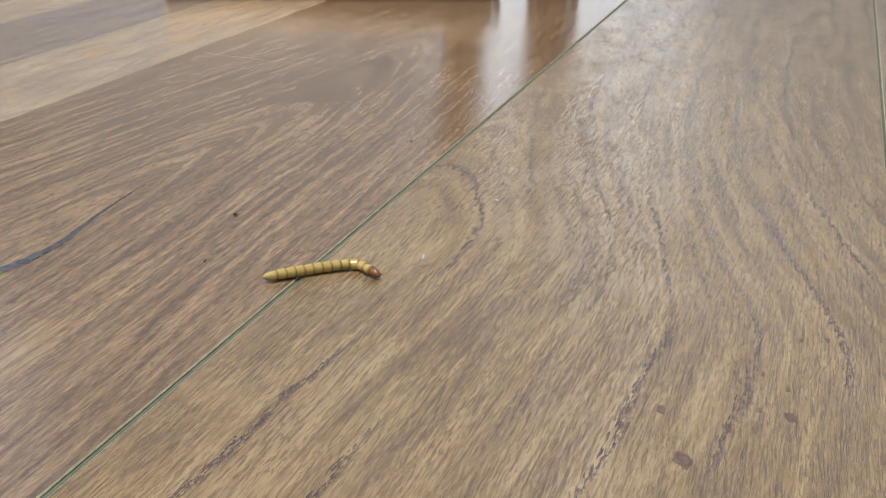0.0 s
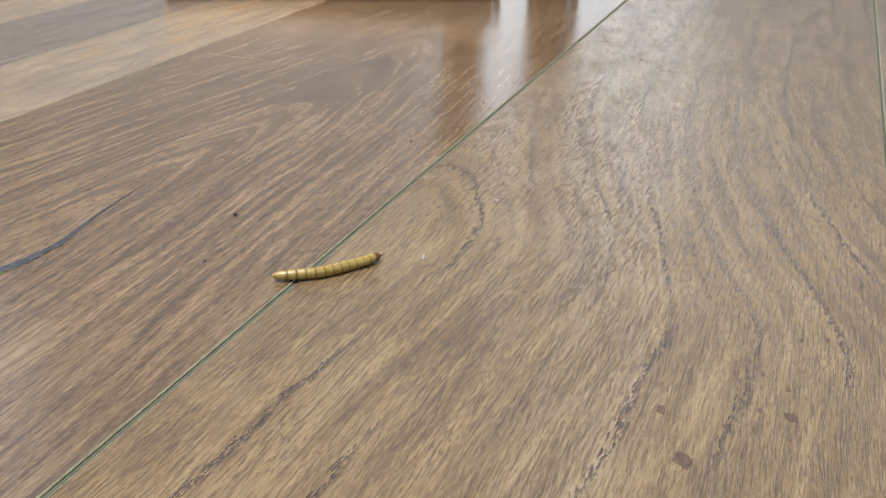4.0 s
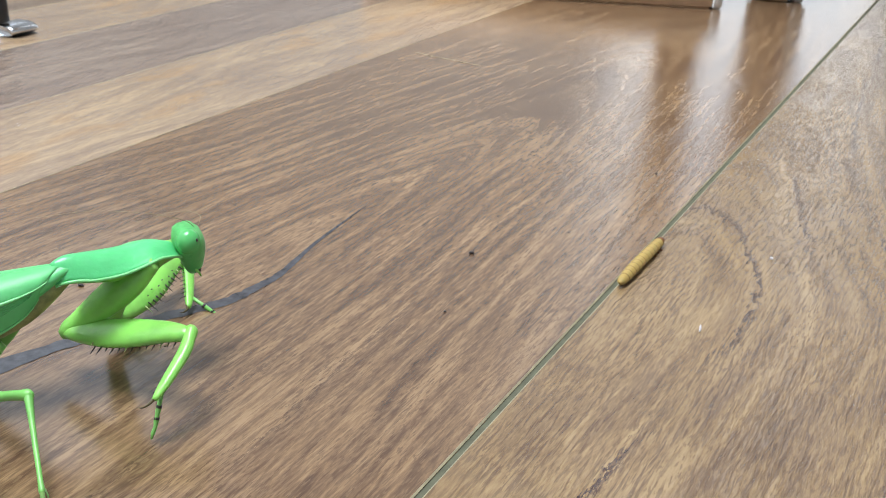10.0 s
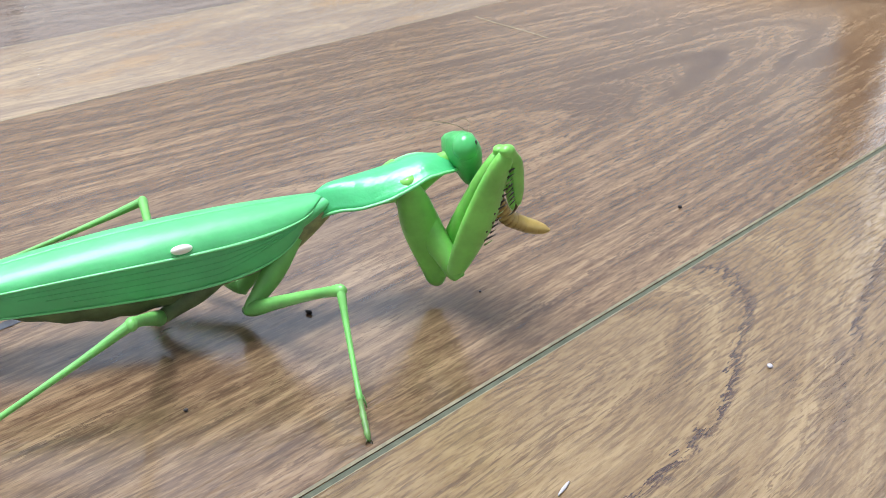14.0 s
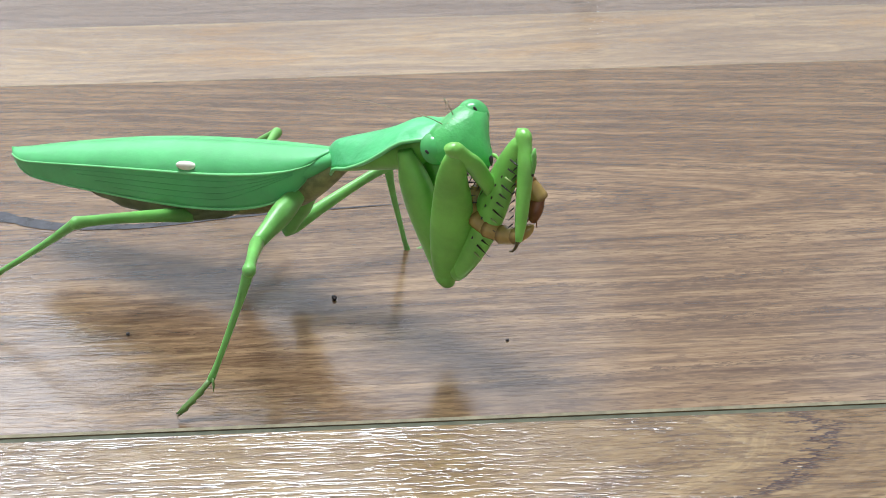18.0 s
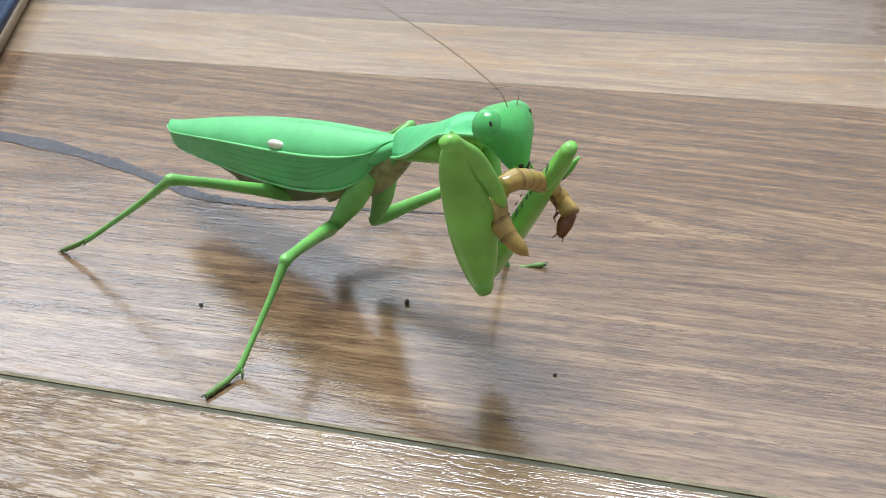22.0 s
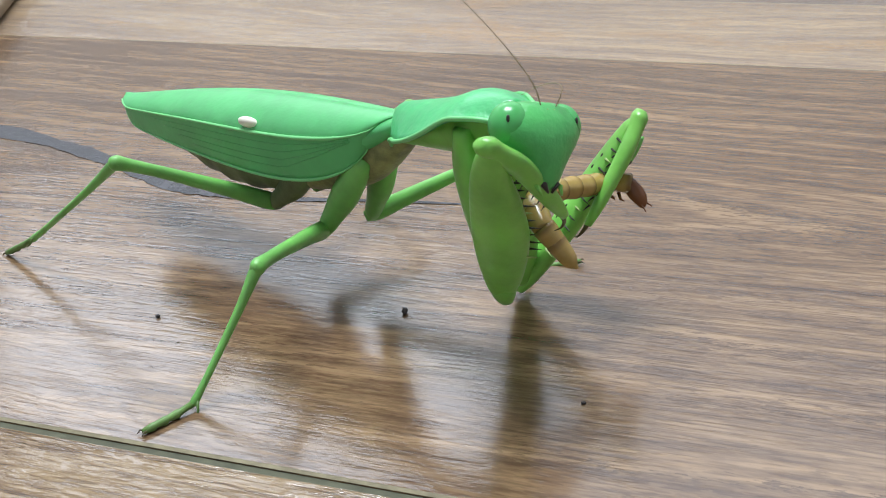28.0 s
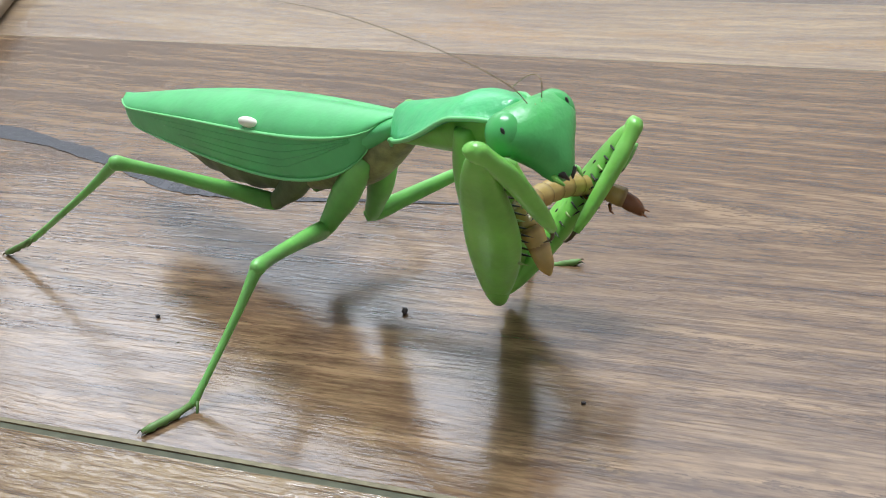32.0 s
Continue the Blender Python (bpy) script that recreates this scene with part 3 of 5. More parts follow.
# ---------------------------------------------------------------- poses of the insect, in units and degrees
TIMES = (9, 10, 10.5, 11, 11.5, 12, 12.5, 12.8, 13, 14, 14.5, 16.5, 17, 17.5, 18, 19, 20, 21, 22, 23, 24, 25, 27.5, 28.5, 30, 31, 32)
ROOT = {
    9: (-2.892, 2.276, 0.741, -37.5, 6.2, -1.3, -20.7, 11.5),
    10: (-2.847, 1.975, 0.719, -35.3, 8.0, -1.1, -8.0, 12.6),
    10.5: (-2.827, 1.929, 0.699, -35.6, 7.7, -1.1, -4.4, 12.1),
    11: (-2.448, 1.497, 0.653, -20.3, 7.5, -1.1, 0.7, 11.7),
    11.5: (-1.462, 1.503, 0.585, -11.2, -0.4, -1.1, 5.4, 3.8),
    12: (-0.769, 1.304, 0.588, -17.4, 2.1, -0.6, 5.1, 0.8),
    12.5: (-0.143, 1.107, 0.591, -21.1, 1.8, -0.3, 6.4, -0.4),
    12.8: (0.139, 0.670, 0.593, -23.9, 0.1, -0.1, 11.1, -3.4),
    13: (0.030, 0.954, 0.611, -23.4, 5.3, 0.1, 7.6, -0.7),
    14: (0.063, 1.003, 0.633, -24.0, 7.0, 0.3, 6.8, -3.2),
    14.5: (0.049, 1.071, 0.644, -35.5, 15.5, 0.4, 9.2, -7.2),
    16.5: (0.041, 1.156, 0.695, -32.1, 12.2, 0.0, 12.9, -2.6),
    17: (-0.012, 1.058, 0.740, -31.7, 11.4, -0.2, 14.8, -2.9),
    17.5: (0.016, 1.011, 0.772, -26.4, 8.4, -0.1, 17.1, -6.0),
    18: (0.041, 0.986, 0.791, -26.1, 8.1, 0.6, 16.5, -9.2),
    19: (0.009, 0.984, 0.805, -27.9, 9.7, 1.0, 16.6, -8.3),
    20: (-0.004, 1.012, 0.802, -27.8, 9.9, 1.0, 15.8, -7.5),
    21: (-0.017, 1.041, 0.799, -27.7, 10.1, 1.0, 15.0, -6.8),
    22: (-0.029, 1.069, 0.796, -27.6, 10.3, 1.0, 14.1, -6.1),
    23: (0.036, 1.016, 0.802, -25.2, 8.3, 1.0, 11.7, -8.7),
    24: (0.036, 1.016, 0.802, -25.2, 8.3, 1.0, 11.7, -8.7),
    25: (0.036, 1.016, 0.802, -25.2, 8.3, 1.0, 11.7, -8.7),
    27.5: (0.036, 1.016, 0.802, -25.2, 8.3, 1.0, 11.7, -8.7),
    28.5: (0.036, 1.016, 0.802, -25.2, 8.3, 1.0, 11.7, -8.7),
    30: (0.036, 1.016, 0.802, -25.2, 8.3, 1.0, 11.7, -8.7),
    31: (0.036, 1.016, 0.802, -25.2, 8.3, 1.0, 11.7, -8.7),
    32: (0.036, 1.016, 0.802, -25.2, 8.3, 1.0, 11.7, -8.7),
}
HEAD = {
    9: (-44.1, 2.7, -12.0, -0.077),
    10: (-48.1, 1.6, -10.8, -0.034),
    10.5: (-46.8, 2.5, -10.5, -0.038),
    11: (-49.3, -4.4, -9.0, -0.024),
    11.5: (-20.8, 3.7, -10.4, -0.076),
    12: (-33.7, -4.7, -8.3, -0.061),
    12.5: (-37.1, -5.6, -4.6, -0.064),
    12.8: (-56.7, 5.9, -4.6, -0.039),
    13: (-35.7, 12.2, -19.0, -0.026),
    14: (-31.6, 10.1, -19.3, -0.030),
    14.5: (-41.1, 7.0, -18.7, -0.025),
    16.5: (-68.5, 22.8, -4.9, -0.099),
    17: (-62.4, 11.6, -3.2, -0.060),
    17.5: (-60.1, 5.1, -0.5, -0.053),
    18: (-82.4, 30.7, 36.5, -0.116),
    19: (-55.3, 34.9, 16.2, -0.129),
    20: (-46.8, 21.9, 12.2, -0.037),
    21: (-33.1, 34.5, 8.6, -0.059),
    22: (-14.7, 18.7, -7.5, -0.089),
    23: (-11.5, -4.7, -14.4, -0.062),
    24: (-25.2, 6.6, -26.3, -0.097),
    25: (-53.4, 12.7, -6.6, -0.117),
    27.5: (-11.3, 14.8, -25.5, -0.139),
    28.5: (-44.1, 16.4, -7.5, -0.159),
    30: (-29.3, 7.7, -7.3, -0.114),
    31: (-32.7, 29.4, -0.2, -0.145),
    32: (-29.3, 30.1, 4.0, -0.149),
}
COXR = (
    (-2.619, 2.031, 0.516), (-2.517, 1.731, 0.591), (-2.494, 1.678, 0.595), (-2.053, 1.341, 0.583),
    (-1.068, 1.359, 0.491), (-0.399, 1.098, 0.509), (0.209, 0.871, 0.519), (0.469, 0.398, 0.543),
    (0.376, 0.701, 0.573), (0.396, 0.732, 0.601), (0.295, 0.721, 0.688), (0.349, 0.819, 0.728),
    (0.312, 0.712, 0.770), (0.367, 0.679, 0.787), (0.383, 0.649, 0.797), (0.347, 0.647, 0.823),
    (0.339, 0.679, 0.815), (0.333, 0.714, 0.808), (0.326, 0.762, 0.800), (0.392, 0.708, 0.771),
    (0.392, 0.707, 0.771), (0.392, 0.707, 0.771), (0.392, 0.707, 0.771), (0.392, 0.707, 0.771),
    (0.392, 0.707, 0.771), (0.392, 0.707, 0.771), (0.392, 0.707, 0.771),
)
ELBR = (
    (-2.829, 2.373, 0.186), (-2.700, 2.072, 0.244), (-2.627, 2.008, 0.215), (-1.992, 1.493, 0.090),
    (-1.182, 1.582, 0.035), (-0.575, 1.410, 0.132), (0.011, 1.127, 0.112), (0.695, 0.341, 0.078),
    (0.621, 0.616, 0.122), (0.576, 0.700, 0.114), (0.495, 0.618, 0.219), (0.487, 0.700, 0.271),
    (0.454, 0.641, 0.321), (0.474, 0.619, 0.338), (0.515, 0.645, 0.300), (0.531, 0.257, 0.553),
    (0.489, 0.795, 0.333), (0.454, 0.776, 0.310), (0.526, 0.422, 0.477), (0.414, 0.805, 0.265),
    (0.457, 0.833, 0.272), (0.457, 0.809, 0.269), (0.451, 0.792, 0.263), (0.468, 0.786, 0.268),
    (0.462, 0.793, 0.267), (0.468, 0.787, 0.267), (0.439, 0.785, 0.264),
)
FTR = (
    (-2.665, 1.640, 0.301), (-2.633, 1.336, 0.421), (-2.401, 1.339, 0.498), (-1.239, 1.519, 0.192),
    (-0.502, 1.317, 0.247), (-0.413, 0.787, 0.536), (0.203, 0.547, 0.565), (0.900, -0.070, 0.683),
    (0.594, 0.383, 0.845), (0.677, 0.446, 0.824), (0.562, 0.391, 0.942), (0.536, 0.356, 0.947),
    (0.480, 0.296, 0.998), (0.504, 0.268, 1.011), (0.548, 0.348, 1.001), (0.567, -0.115, 1.212),
    (0.451, 0.471, 1.020), (0.442, 0.537, 1.033), (0.525, 0.080, 1.154), (0.476, 0.460, 0.941),
    (0.508, 0.447, 0.927), (0.526, 0.418, 0.919), (0.537, 0.435, 0.930), (0.573, 0.383, 0.905),
    (0.538, 0.402, 0.916), (0.549, 0.379, 0.905), (0.530, 0.389, 0.908),
)
TIBR = (
    (-2.938, 1.430, 0.139), (-2.964, 1.266, 0.248), (-2.224, 1.272, 0.168), (-1.398, 1.206, 0.047),
    (-0.661, 0.987, 0.147), (-0.439, 0.917, 0.180), (0.130, 0.661, 0.210), (1.165, -0.052, 0.411),
    (0.817, 0.407, 0.538), (0.859, 0.476, 0.492), (0.725, 0.403, 0.598), (0.718, 0.438, 0.624),
    (0.694, 0.394, 0.699), (0.721, 0.442, 0.752), (0.743, 0.482, 0.704), (0.720, 0.132, 0.966),
    (0.678, 0.598, 0.743), (0.652, 0.707, 0.767), (0.640, 0.308, 0.871), (0.615, 0.656, 0.648),
    (0.673, 0.655, 0.653), (0.670, 0.637, 0.644), (0.696, 0.644, 0.656), (0.722, 0.607, 0.638),
    (0.693, 0.617, 0.644), (0.702, 0.602, 0.639), (0.685, 0.579, 0.619),
)
TARSR = (
    (-2.964, 1.274, 0.000), (-2.983, 1.285, 0.000), (-2.227, 1.034, 0.000), (-1.355, 0.952, 0.000),
    (-0.462, 0.805, 0.000), (-0.479, 0.791, 0.000), (0.255, 0.566, 0.574), (0.924, -0.050, 0.687),
    (0.620, 0.409, 0.853), (0.703, 0.476, 0.832), (0.587, 0.425, 0.950), (0.554, 0.388, 0.954),
    (0.485, 0.332, 1.000), (0.499, 0.302, 1.011), (0.529, 0.384, 1.000), (0.534, -0.040, 1.237),
    (0.448, 0.490, 1.028), (0.430, 0.567, 1.040), (0.473, 0.171, 1.180), (0.451, 0.508, 0.957),
    (0.485, 0.479, 0.934), (0.506, 0.440, 0.919), (0.510, 0.461, 0.932), (0.545, 0.412, 0.905),
    (0.508, 0.422, 0.909), (0.521, 0.407, 0.904), (0.501, 0.418, 0.911),
)
COXL = (
    (-2.540, 2.192, 0.508), (-2.447, 1.896, 0.582), (-2.422, 1.843, 0.586), (-2.026, 1.518, 0.575),
    (-1.045, 1.538, 0.488), (-0.347, 1.271, 0.507), (0.275, 1.038, 0.518), (0.552, 0.558, 0.543),
    (0.449, 0.865, 0.574), (0.478, 0.892, 0.603), (0.417, 0.854, 0.696), (0.444, 0.980, 0.739),
    (0.398, 0.879, 0.785), (0.440, 0.847, 0.808), (0.461, 0.807, 0.822), (0.425, 0.802, 0.849),
    (0.416, 0.836, 0.841), (0.406, 0.871, 0.834), (0.392, 0.920, 0.863), (0.413, 0.988, 0.549),
    (0.428, 0.975, 0.562), (0.443, 0.945, 0.595), (0.440, 0.973, 0.563), (0.443, 0.979, 0.561),
    (0.443, 0.958, 0.582), (0.429, 1.014, 0.515), (0.435, 0.950, 0.590),
)
ELBL = (
    (-2.448, 2.406, 0.043), (-2.313, 2.121, 0.133), (-2.230, 2.033, 0.142), (-2.003, 1.676, 0.080),
    (-1.100, 1.825, 0.058), (-0.139, 1.489, 0.083), (0.133, 1.319, 0.105), (0.658, 0.226, 0.157),
    (0.687, 0.616, 0.185), (0.518, 0.534, 0.229), (0.470, 0.496, 0.323), (0.513, 0.663, 0.353),
    (0.471, 0.587, 0.391), (0.511, 0.584, 0.399), (0.571, 0.596, 0.353), (0.531, 0.650, 0.367),
    (0.529, 0.819, 0.335), (0.485, 0.806, 0.324), (0.446, 0.798, 0.319), (0.313, 1.244, 0.061),
    (0.351, 1.222, 0.065), (0.390, 1.167, 0.084), (0.389, 1.220, 0.063), (0.399, 1.234, 0.065),
    (0.393, 1.195, 0.077), (0.370, 1.284, 0.028), (0.365, 1.176, 0.083),
)
FTL = (
    (-1.700, 2.294, 0.113), (-1.566, 2.241, 0.210), (-1.500, 2.237, 0.199), (-1.279, 1.811, 0.271),
    (-0.990, 1.292, 0.589), (-0.326, 0.938, 0.573), (0.198, 0.723, 0.572), (0.449, -0.039, 0.838),
    (0.570, 0.319, 0.875), (0.474, 0.255, 0.935), (0.448, 0.239, 1.037), (0.559, 0.363, 1.049),
    (0.613, 0.305, 1.083), (0.722, 0.311, 1.077), (0.810, 0.367, 1.038), (0.854, 0.453, 1.028),
    (0.811, 0.634, 1.018), (0.824, 0.743, 0.998), (0.809, 0.605, 0.958), (0.724, 1.282, 0.698),
    (0.745, 1.276, 0.713), (0.775, 1.225, 0.736), (0.793, 1.303, 0.702), (0.813, 1.305, 0.698),
    (0.804, 1.265, 0.712), (0.780, 1.331, 0.666), (0.802, 1.219, 0.704),
)
TIBL = (
    (-1.930, 1.993, 0.084), (-1.809, 1.995, 0.053), (-1.777, 1.999, 0.094), (-0.980, 1.862, 0.044),
    (-0.832, 1.474, 0.295), (-0.174, 0.891, 0.228), (-0.036, 0.800, 0.283), (0.606, -0.141, 0.507),
    (0.780, 0.352, 0.560), (0.686, 0.319, 0.626), (0.628, 0.294, 0.707), (0.760, 0.447, 0.738),
    (0.755, 0.425, 0.751), (0.736, 0.358, 0.700), (0.793, 0.265, 0.682), (0.775, 0.350, 0.680),
    (0.704, 0.542, 0.672), (0.676, 0.527, 0.737), (0.622, 0.677, 0.635), (0.574, 1.113, 0.393),
    (0.616, 1.097, 0.403), (0.660, 1.047, 0.420), (0.674, 1.106, 0.400), (0.694, 1.105, 0.398),
    (0.694, 1.059, 0.412), (0.655, 1.152, 0.355), (0.658, 1.045, 0.398),
)
TARSL = (
    (-1.698, 1.916, 0.000), (-1.722, 1.898, 0.000), (-1.710, 1.907, 0.000), (-0.824, 1.820, 0.000),
    (-0.962, 1.307, 0.594), (0.272, 0.994, 0.000), (0.274, 0.985, 0.000), (0.482, -0.006, 0.847),
    (0.597, 0.344, 0.883), (0.497, 0.281, 0.941), (0.471, 0.269, 1.044), (0.577, 0.395, 1.057),
    (0.627, 0.339, 1.090), (0.804, 0.333, 1.168), (0.888, 0.304, 1.135), (0.939, 0.420, 1.129),
    (0.898, 0.605, 1.118), (0.886, 0.680, 1.143), (0.861, 0.687, 0.918), (0.772, 1.364, 0.660),
    (0.793, 1.358, 0.674), (0.822, 1.307, 0.698), (0.842, 1.384, 0.663), (0.862, 1.386, 0.660),
    (0.853, 1.346, 0.673), (0.830, 1.412, 0.627), (0.849, 1.300, 0.665),
)
HIPMR = (
    (-3.465, 2.411, 0.240), (-3.397, 2.217, 0.100), (-3.387, 2.183, 0.156), (-2.833, 1.513, 0.143),
    (-2.068, 1.502, 0.132), (-1.276, 1.343, 0.197), (-0.720, 1.209, 0.115), (-0.517, 0.840, 0.212),
    (-0.440, 1.039, 0.113), (-0.319, 1.056, 0.123), (-0.268, 1.166, 0.197), (-0.092, 1.110, 0.205),
    (-0.352, 1.137, 0.204), (-0.448, 1.029, 0.326), (-0.294, 0.728, 0.452), (-0.256, 0.707, 0.467),
    (-0.263, 0.731, 0.454), (-0.274, 0.754, 0.449), (-0.398, 1.137, 0.285), (-0.331, 1.076, 0.283),
    (-0.331, 1.076, 0.283), (-0.331, 1.076, 0.283), (-0.331, 1.076, 0.283), (-0.331, 1.076, 0.283),
    (-0.331, 1.076, 0.283), (-0.331, 1.076, 0.283), (-0.331, 1.076, 0.283),
)
KNEEMR = (
    (-3.765, 1.947, 0.525), (-3.357, 1.678, 0.312), (-3.301, 1.636, 0.328), (-2.885, 1.052, 0.492),
    (-1.567, 1.234, 0.249), (-0.823, 1.003, 0.322), (-0.505, 0.716, 0.331), (-0.080, 0.480, 0.340),
    (-0.236, 0.566, 0.380), (-0.229, 0.551, 0.394), (-0.259, 0.605, 0.345), (-0.290, 0.593, 0.381),
    (-0.311, 0.591, 0.396), (-0.312, 0.493, 0.438), (-0.254, 0.181, 0.613), (-0.225, 0.170, 0.616),
    (-0.233, 0.185, 0.608), (-0.244, 0.193, 0.597), (-0.373, 0.569, 0.384), (-0.300, 0.511, 0.408),
    (-0.302, 0.511, 0.409), (-0.302, 0.511, 0.409), (-0.302, 0.510, 0.407), (-0.302, 0.510, 0.403),
    (-0.302, 0.510, 0.403), (-0.302, 0.510, 0.403), (-0.302, 0.510, 0.403),
)
FOOTMR = (
    (-3.921, 1.579, 0.000), (-3.726, 1.228, 0.000), (-3.734, 1.261, 0.000), (-2.939, 0.615, 0.000),
    (-1.882, 0.710, 0.000), (-1.186, 0.556, 0.000), (-0.981, 0.400, 0.000), (-0.525, 0.131, 0.000),
    (-0.507, 0.100, 0.000), (-0.507, 0.100, 0.000), (-0.507, 0.100, 0.000), (-0.507, 0.100, 0.000),
    (-0.507, 0.100, 0.000), (-0.507, 0.100, 0.000), (-0.507, 0.100, 0.000), (-0.507, 0.100, 0.000),
    (-0.507, 0.100, 0.000), (-0.507, 0.100, 0.000), (-0.500, 0.134, -0.089), (-0.491, 0.140, -0.104),
    (-0.491, 0.141, -0.104), (-0.491, 0.141, -0.104), (-0.492, 0.138, -0.104), (-0.495, 0.132, -0.103),
    (-0.495, 0.132, -0.103), (-0.495, 0.132, -0.103), (-0.495, 0.132, -0.103),
)
HIPHR = (
    (-3.539, 2.698, 0.236), (-3.496, 2.363, 0.190), (-3.476, 2.322, 0.174), (-3.179, 1.706, 0.131),
    (-2.281, 1.606, 0.173), (-1.779, 1.562, 0.100), (-0.914, 1.349, 0.145), (-0.411, 0.858, 0.252),
    (-0.703, 1.218, 0.120), (-0.653, 1.270, 0.120), (-0.531, 1.427, 0.120), (-0.589, 1.492, 0.120),
    (-0.666, 1.401, 0.244), (-0.689, 1.305, 0.316), (-0.665, 1.280, 0.338), (-0.676, 1.296, 0.331),
    (-0.675, 1.317, 0.247), (-0.686, 1.344, 0.241), (-0.711, 1.376, 0.314), (-0.732, 1.330, 0.255),
    (-0.661, 1.297, 0.267), (-0.661, 1.297, 0.267), (-0.661, 1.297, 0.267), (-0.661, 1.297, 0.267),
    (-0.661, 1.297, 0.267), (-0.661, 1.297, 0.267), (-0.661, 1.297, 0.267),
)
KNEEHR = (
    (-4.025, 2.527, 0.648), (-3.963, 2.173, 0.615), (-3.936, 2.130, 0.607), (-3.551, 1.399, 0.582),
    (-2.578, 1.240, 0.635), (-1.636, 1.086, 0.534), (-1.155, 0.877, 0.538), (-0.625, 1.472, 0.138),
    (-1.119, 0.813, 0.434), (-1.070, 0.861, 0.428), (-1.021, 1.045, 0.341), (-1.054, 1.102, 0.378),
    (-1.031, 0.924, 0.517), (-1.073, 0.818, 0.542), (-1.076, 0.805, 0.540), (-1.077, 0.819, 0.548),
    (-1.058, 0.867, 0.540), (-1.055, 0.888, 0.544), (-1.068, 0.879, 0.559), (-1.076, 0.858, 0.562),
    (-1.075, 0.882, 0.570), (-1.075, 0.882, 0.570), (-1.075, 0.882, 0.570), (-1.075, 0.882, 0.570),
    (-1.075, 0.882, 0.570), (-1.075, 0.882, 0.570), (-1.075, 0.882, 0.570),
)
FOOTHR = (
    (-4.687, 2.847, 0.000), (-4.663, 2.477, 0.000), (-4.641, 2.439, 0.000), (-4.332, 1.512, 0.000),
    (-3.325, 1.219, 0.000), (-2.452, 1.189, 0.000), (-1.959, 1.033, 0.000), (-1.526, 1.111, 0.000),
    (-1.948, 1.104, 0.000), (-1.922, 1.089, 0.000), (-1.939, 1.073, 0.000), (-1.957, 1.066, 0.000),
    (-1.850, 1.070, 0.000), (-1.850, 1.070, 0.000), (-1.850, 1.070, 0.000), (-1.850, 1.070, 0.000),
    (-1.850, 1.070, 0.000), (-1.850, 1.070, 0.000), (-1.850, 1.070, 0.000), (-1.850, 1.070, 0.000),
    (-1.850, 1.070, 0.000), (-1.850, 1.070, 0.000), (-1.850, 1.070, 0.000), (-1.850, 1.070, 0.000),
    (-1.850, 1.070, 0.000), (-1.850, 1.070, 0.000), (-1.850, 1.070, 0.000),
)
HIPML = (
    (-3.114, 2.571, 0.219), (-3.066, 2.253, 0.187), (-3.047, 2.210, 0.169), (-2.735, 1.711, 0.124),
    (-1.849, 1.682, 0.120), (-1.112, 1.521, 0.120), (-0.473, 1.349, 0.120), (-0.190, 0.935, 0.120),
    (-0.260, 1.200, 0.120), (-0.209, 1.248, 0.120), (-0.104, 1.319, 0.120), (-0.154, 1.408, 0.141),
    (-0.217, 1.311, 0.190), (-0.237, 1.258, 0.239), (-0.213, 1.238, 0.261), (-0.222, 1.240, 0.267),
    (-0.234, 1.267, 0.263), (-0.245, 1.294, 0.259), (-0.257, 1.322, 0.254), (-0.218, 1.266, 0.272),
    (-0.218, 1.266, 0.272), (-0.218, 1.266, 0.272), (-0.218, 1.266, 0.272), (-0.218, 1.266, 0.272),
    (-0.218, 1.266, 0.272), (-0.218, 1.266, 0.272), (-0.218, 1.266, 0.272),
)
KNEEML = (
    (-3.117, 3.139, 0.339), (-3.091, 2.820, 0.306), (-3.069, 2.777, 0.288), (-2.906, 2.252, 0.243),
    (-2.103, 2.189, 0.239), (-1.310, 2.053, 0.239), (-0.636, 1.893, 0.239), (-0.328, 1.486, 0.239),
    (-0.402, 1.750, 0.239), (-0.346, 1.799, 0.239), (-0.127, 1.886, 0.239), (0.346, 1.616, 0.351),
    (0.264, 1.477, 0.469), (0.253, 1.472, 0.464), (0.271, 1.480, 0.472), (0.266, 1.478, 0.470),
    (0.266, 1.477, 0.469), (0.264, 1.477, 0.469), (0.261, 1.476, 0.467), (0.280, 1.484, 0.475),
    (0.280, 1.484, 0.475), (0.280, 1.484, 0.475), (0.280, 1.484, 0.475), (0.280, 1.484, 0.475),
    (0.280, 1.484, 0.475), (0.280, 1.484, 0.475), (0.280, 1.484, 0.475),
)
FOOTML = (
    (-3.179, 3.604, -0.126), (-3.177, 3.324, -0.112), (-3.156, 3.301, -0.104), (-3.146, 2.773, -0.084),
    (-2.424, 2.668, -0.083), (-1.577, 2.563, -0.083), (-0.869, 2.420, -0.083), (-0.535, 2.023, -0.083),
    (-0.614, 2.286, -0.083), (-0.552, 2.336, -0.083), (-0.222, 2.454, -0.083), (0.796, 1.640, -0.131),
    (0.378, 1.484, -0.181), (0.395, 1.494, -0.180), (0.383, 1.498, -0.178), (0.379, 1.492, -0.180),
    (0.378, 1.492, -0.181), (0.377, 1.491, -0.181), (0.379, 1.491, -0.182), (0.392, 1.503, -0.175),
    (0.392, 1.503, -0.175), (0.392, 1.503, -0.175), (0.392, 1.503, -0.175), (0.392, 1.503, -0.175),
    (0.392, 1.503, -0.175), (0.392, 1.503, -0.175), (0.392, 1.503, -0.175),
)
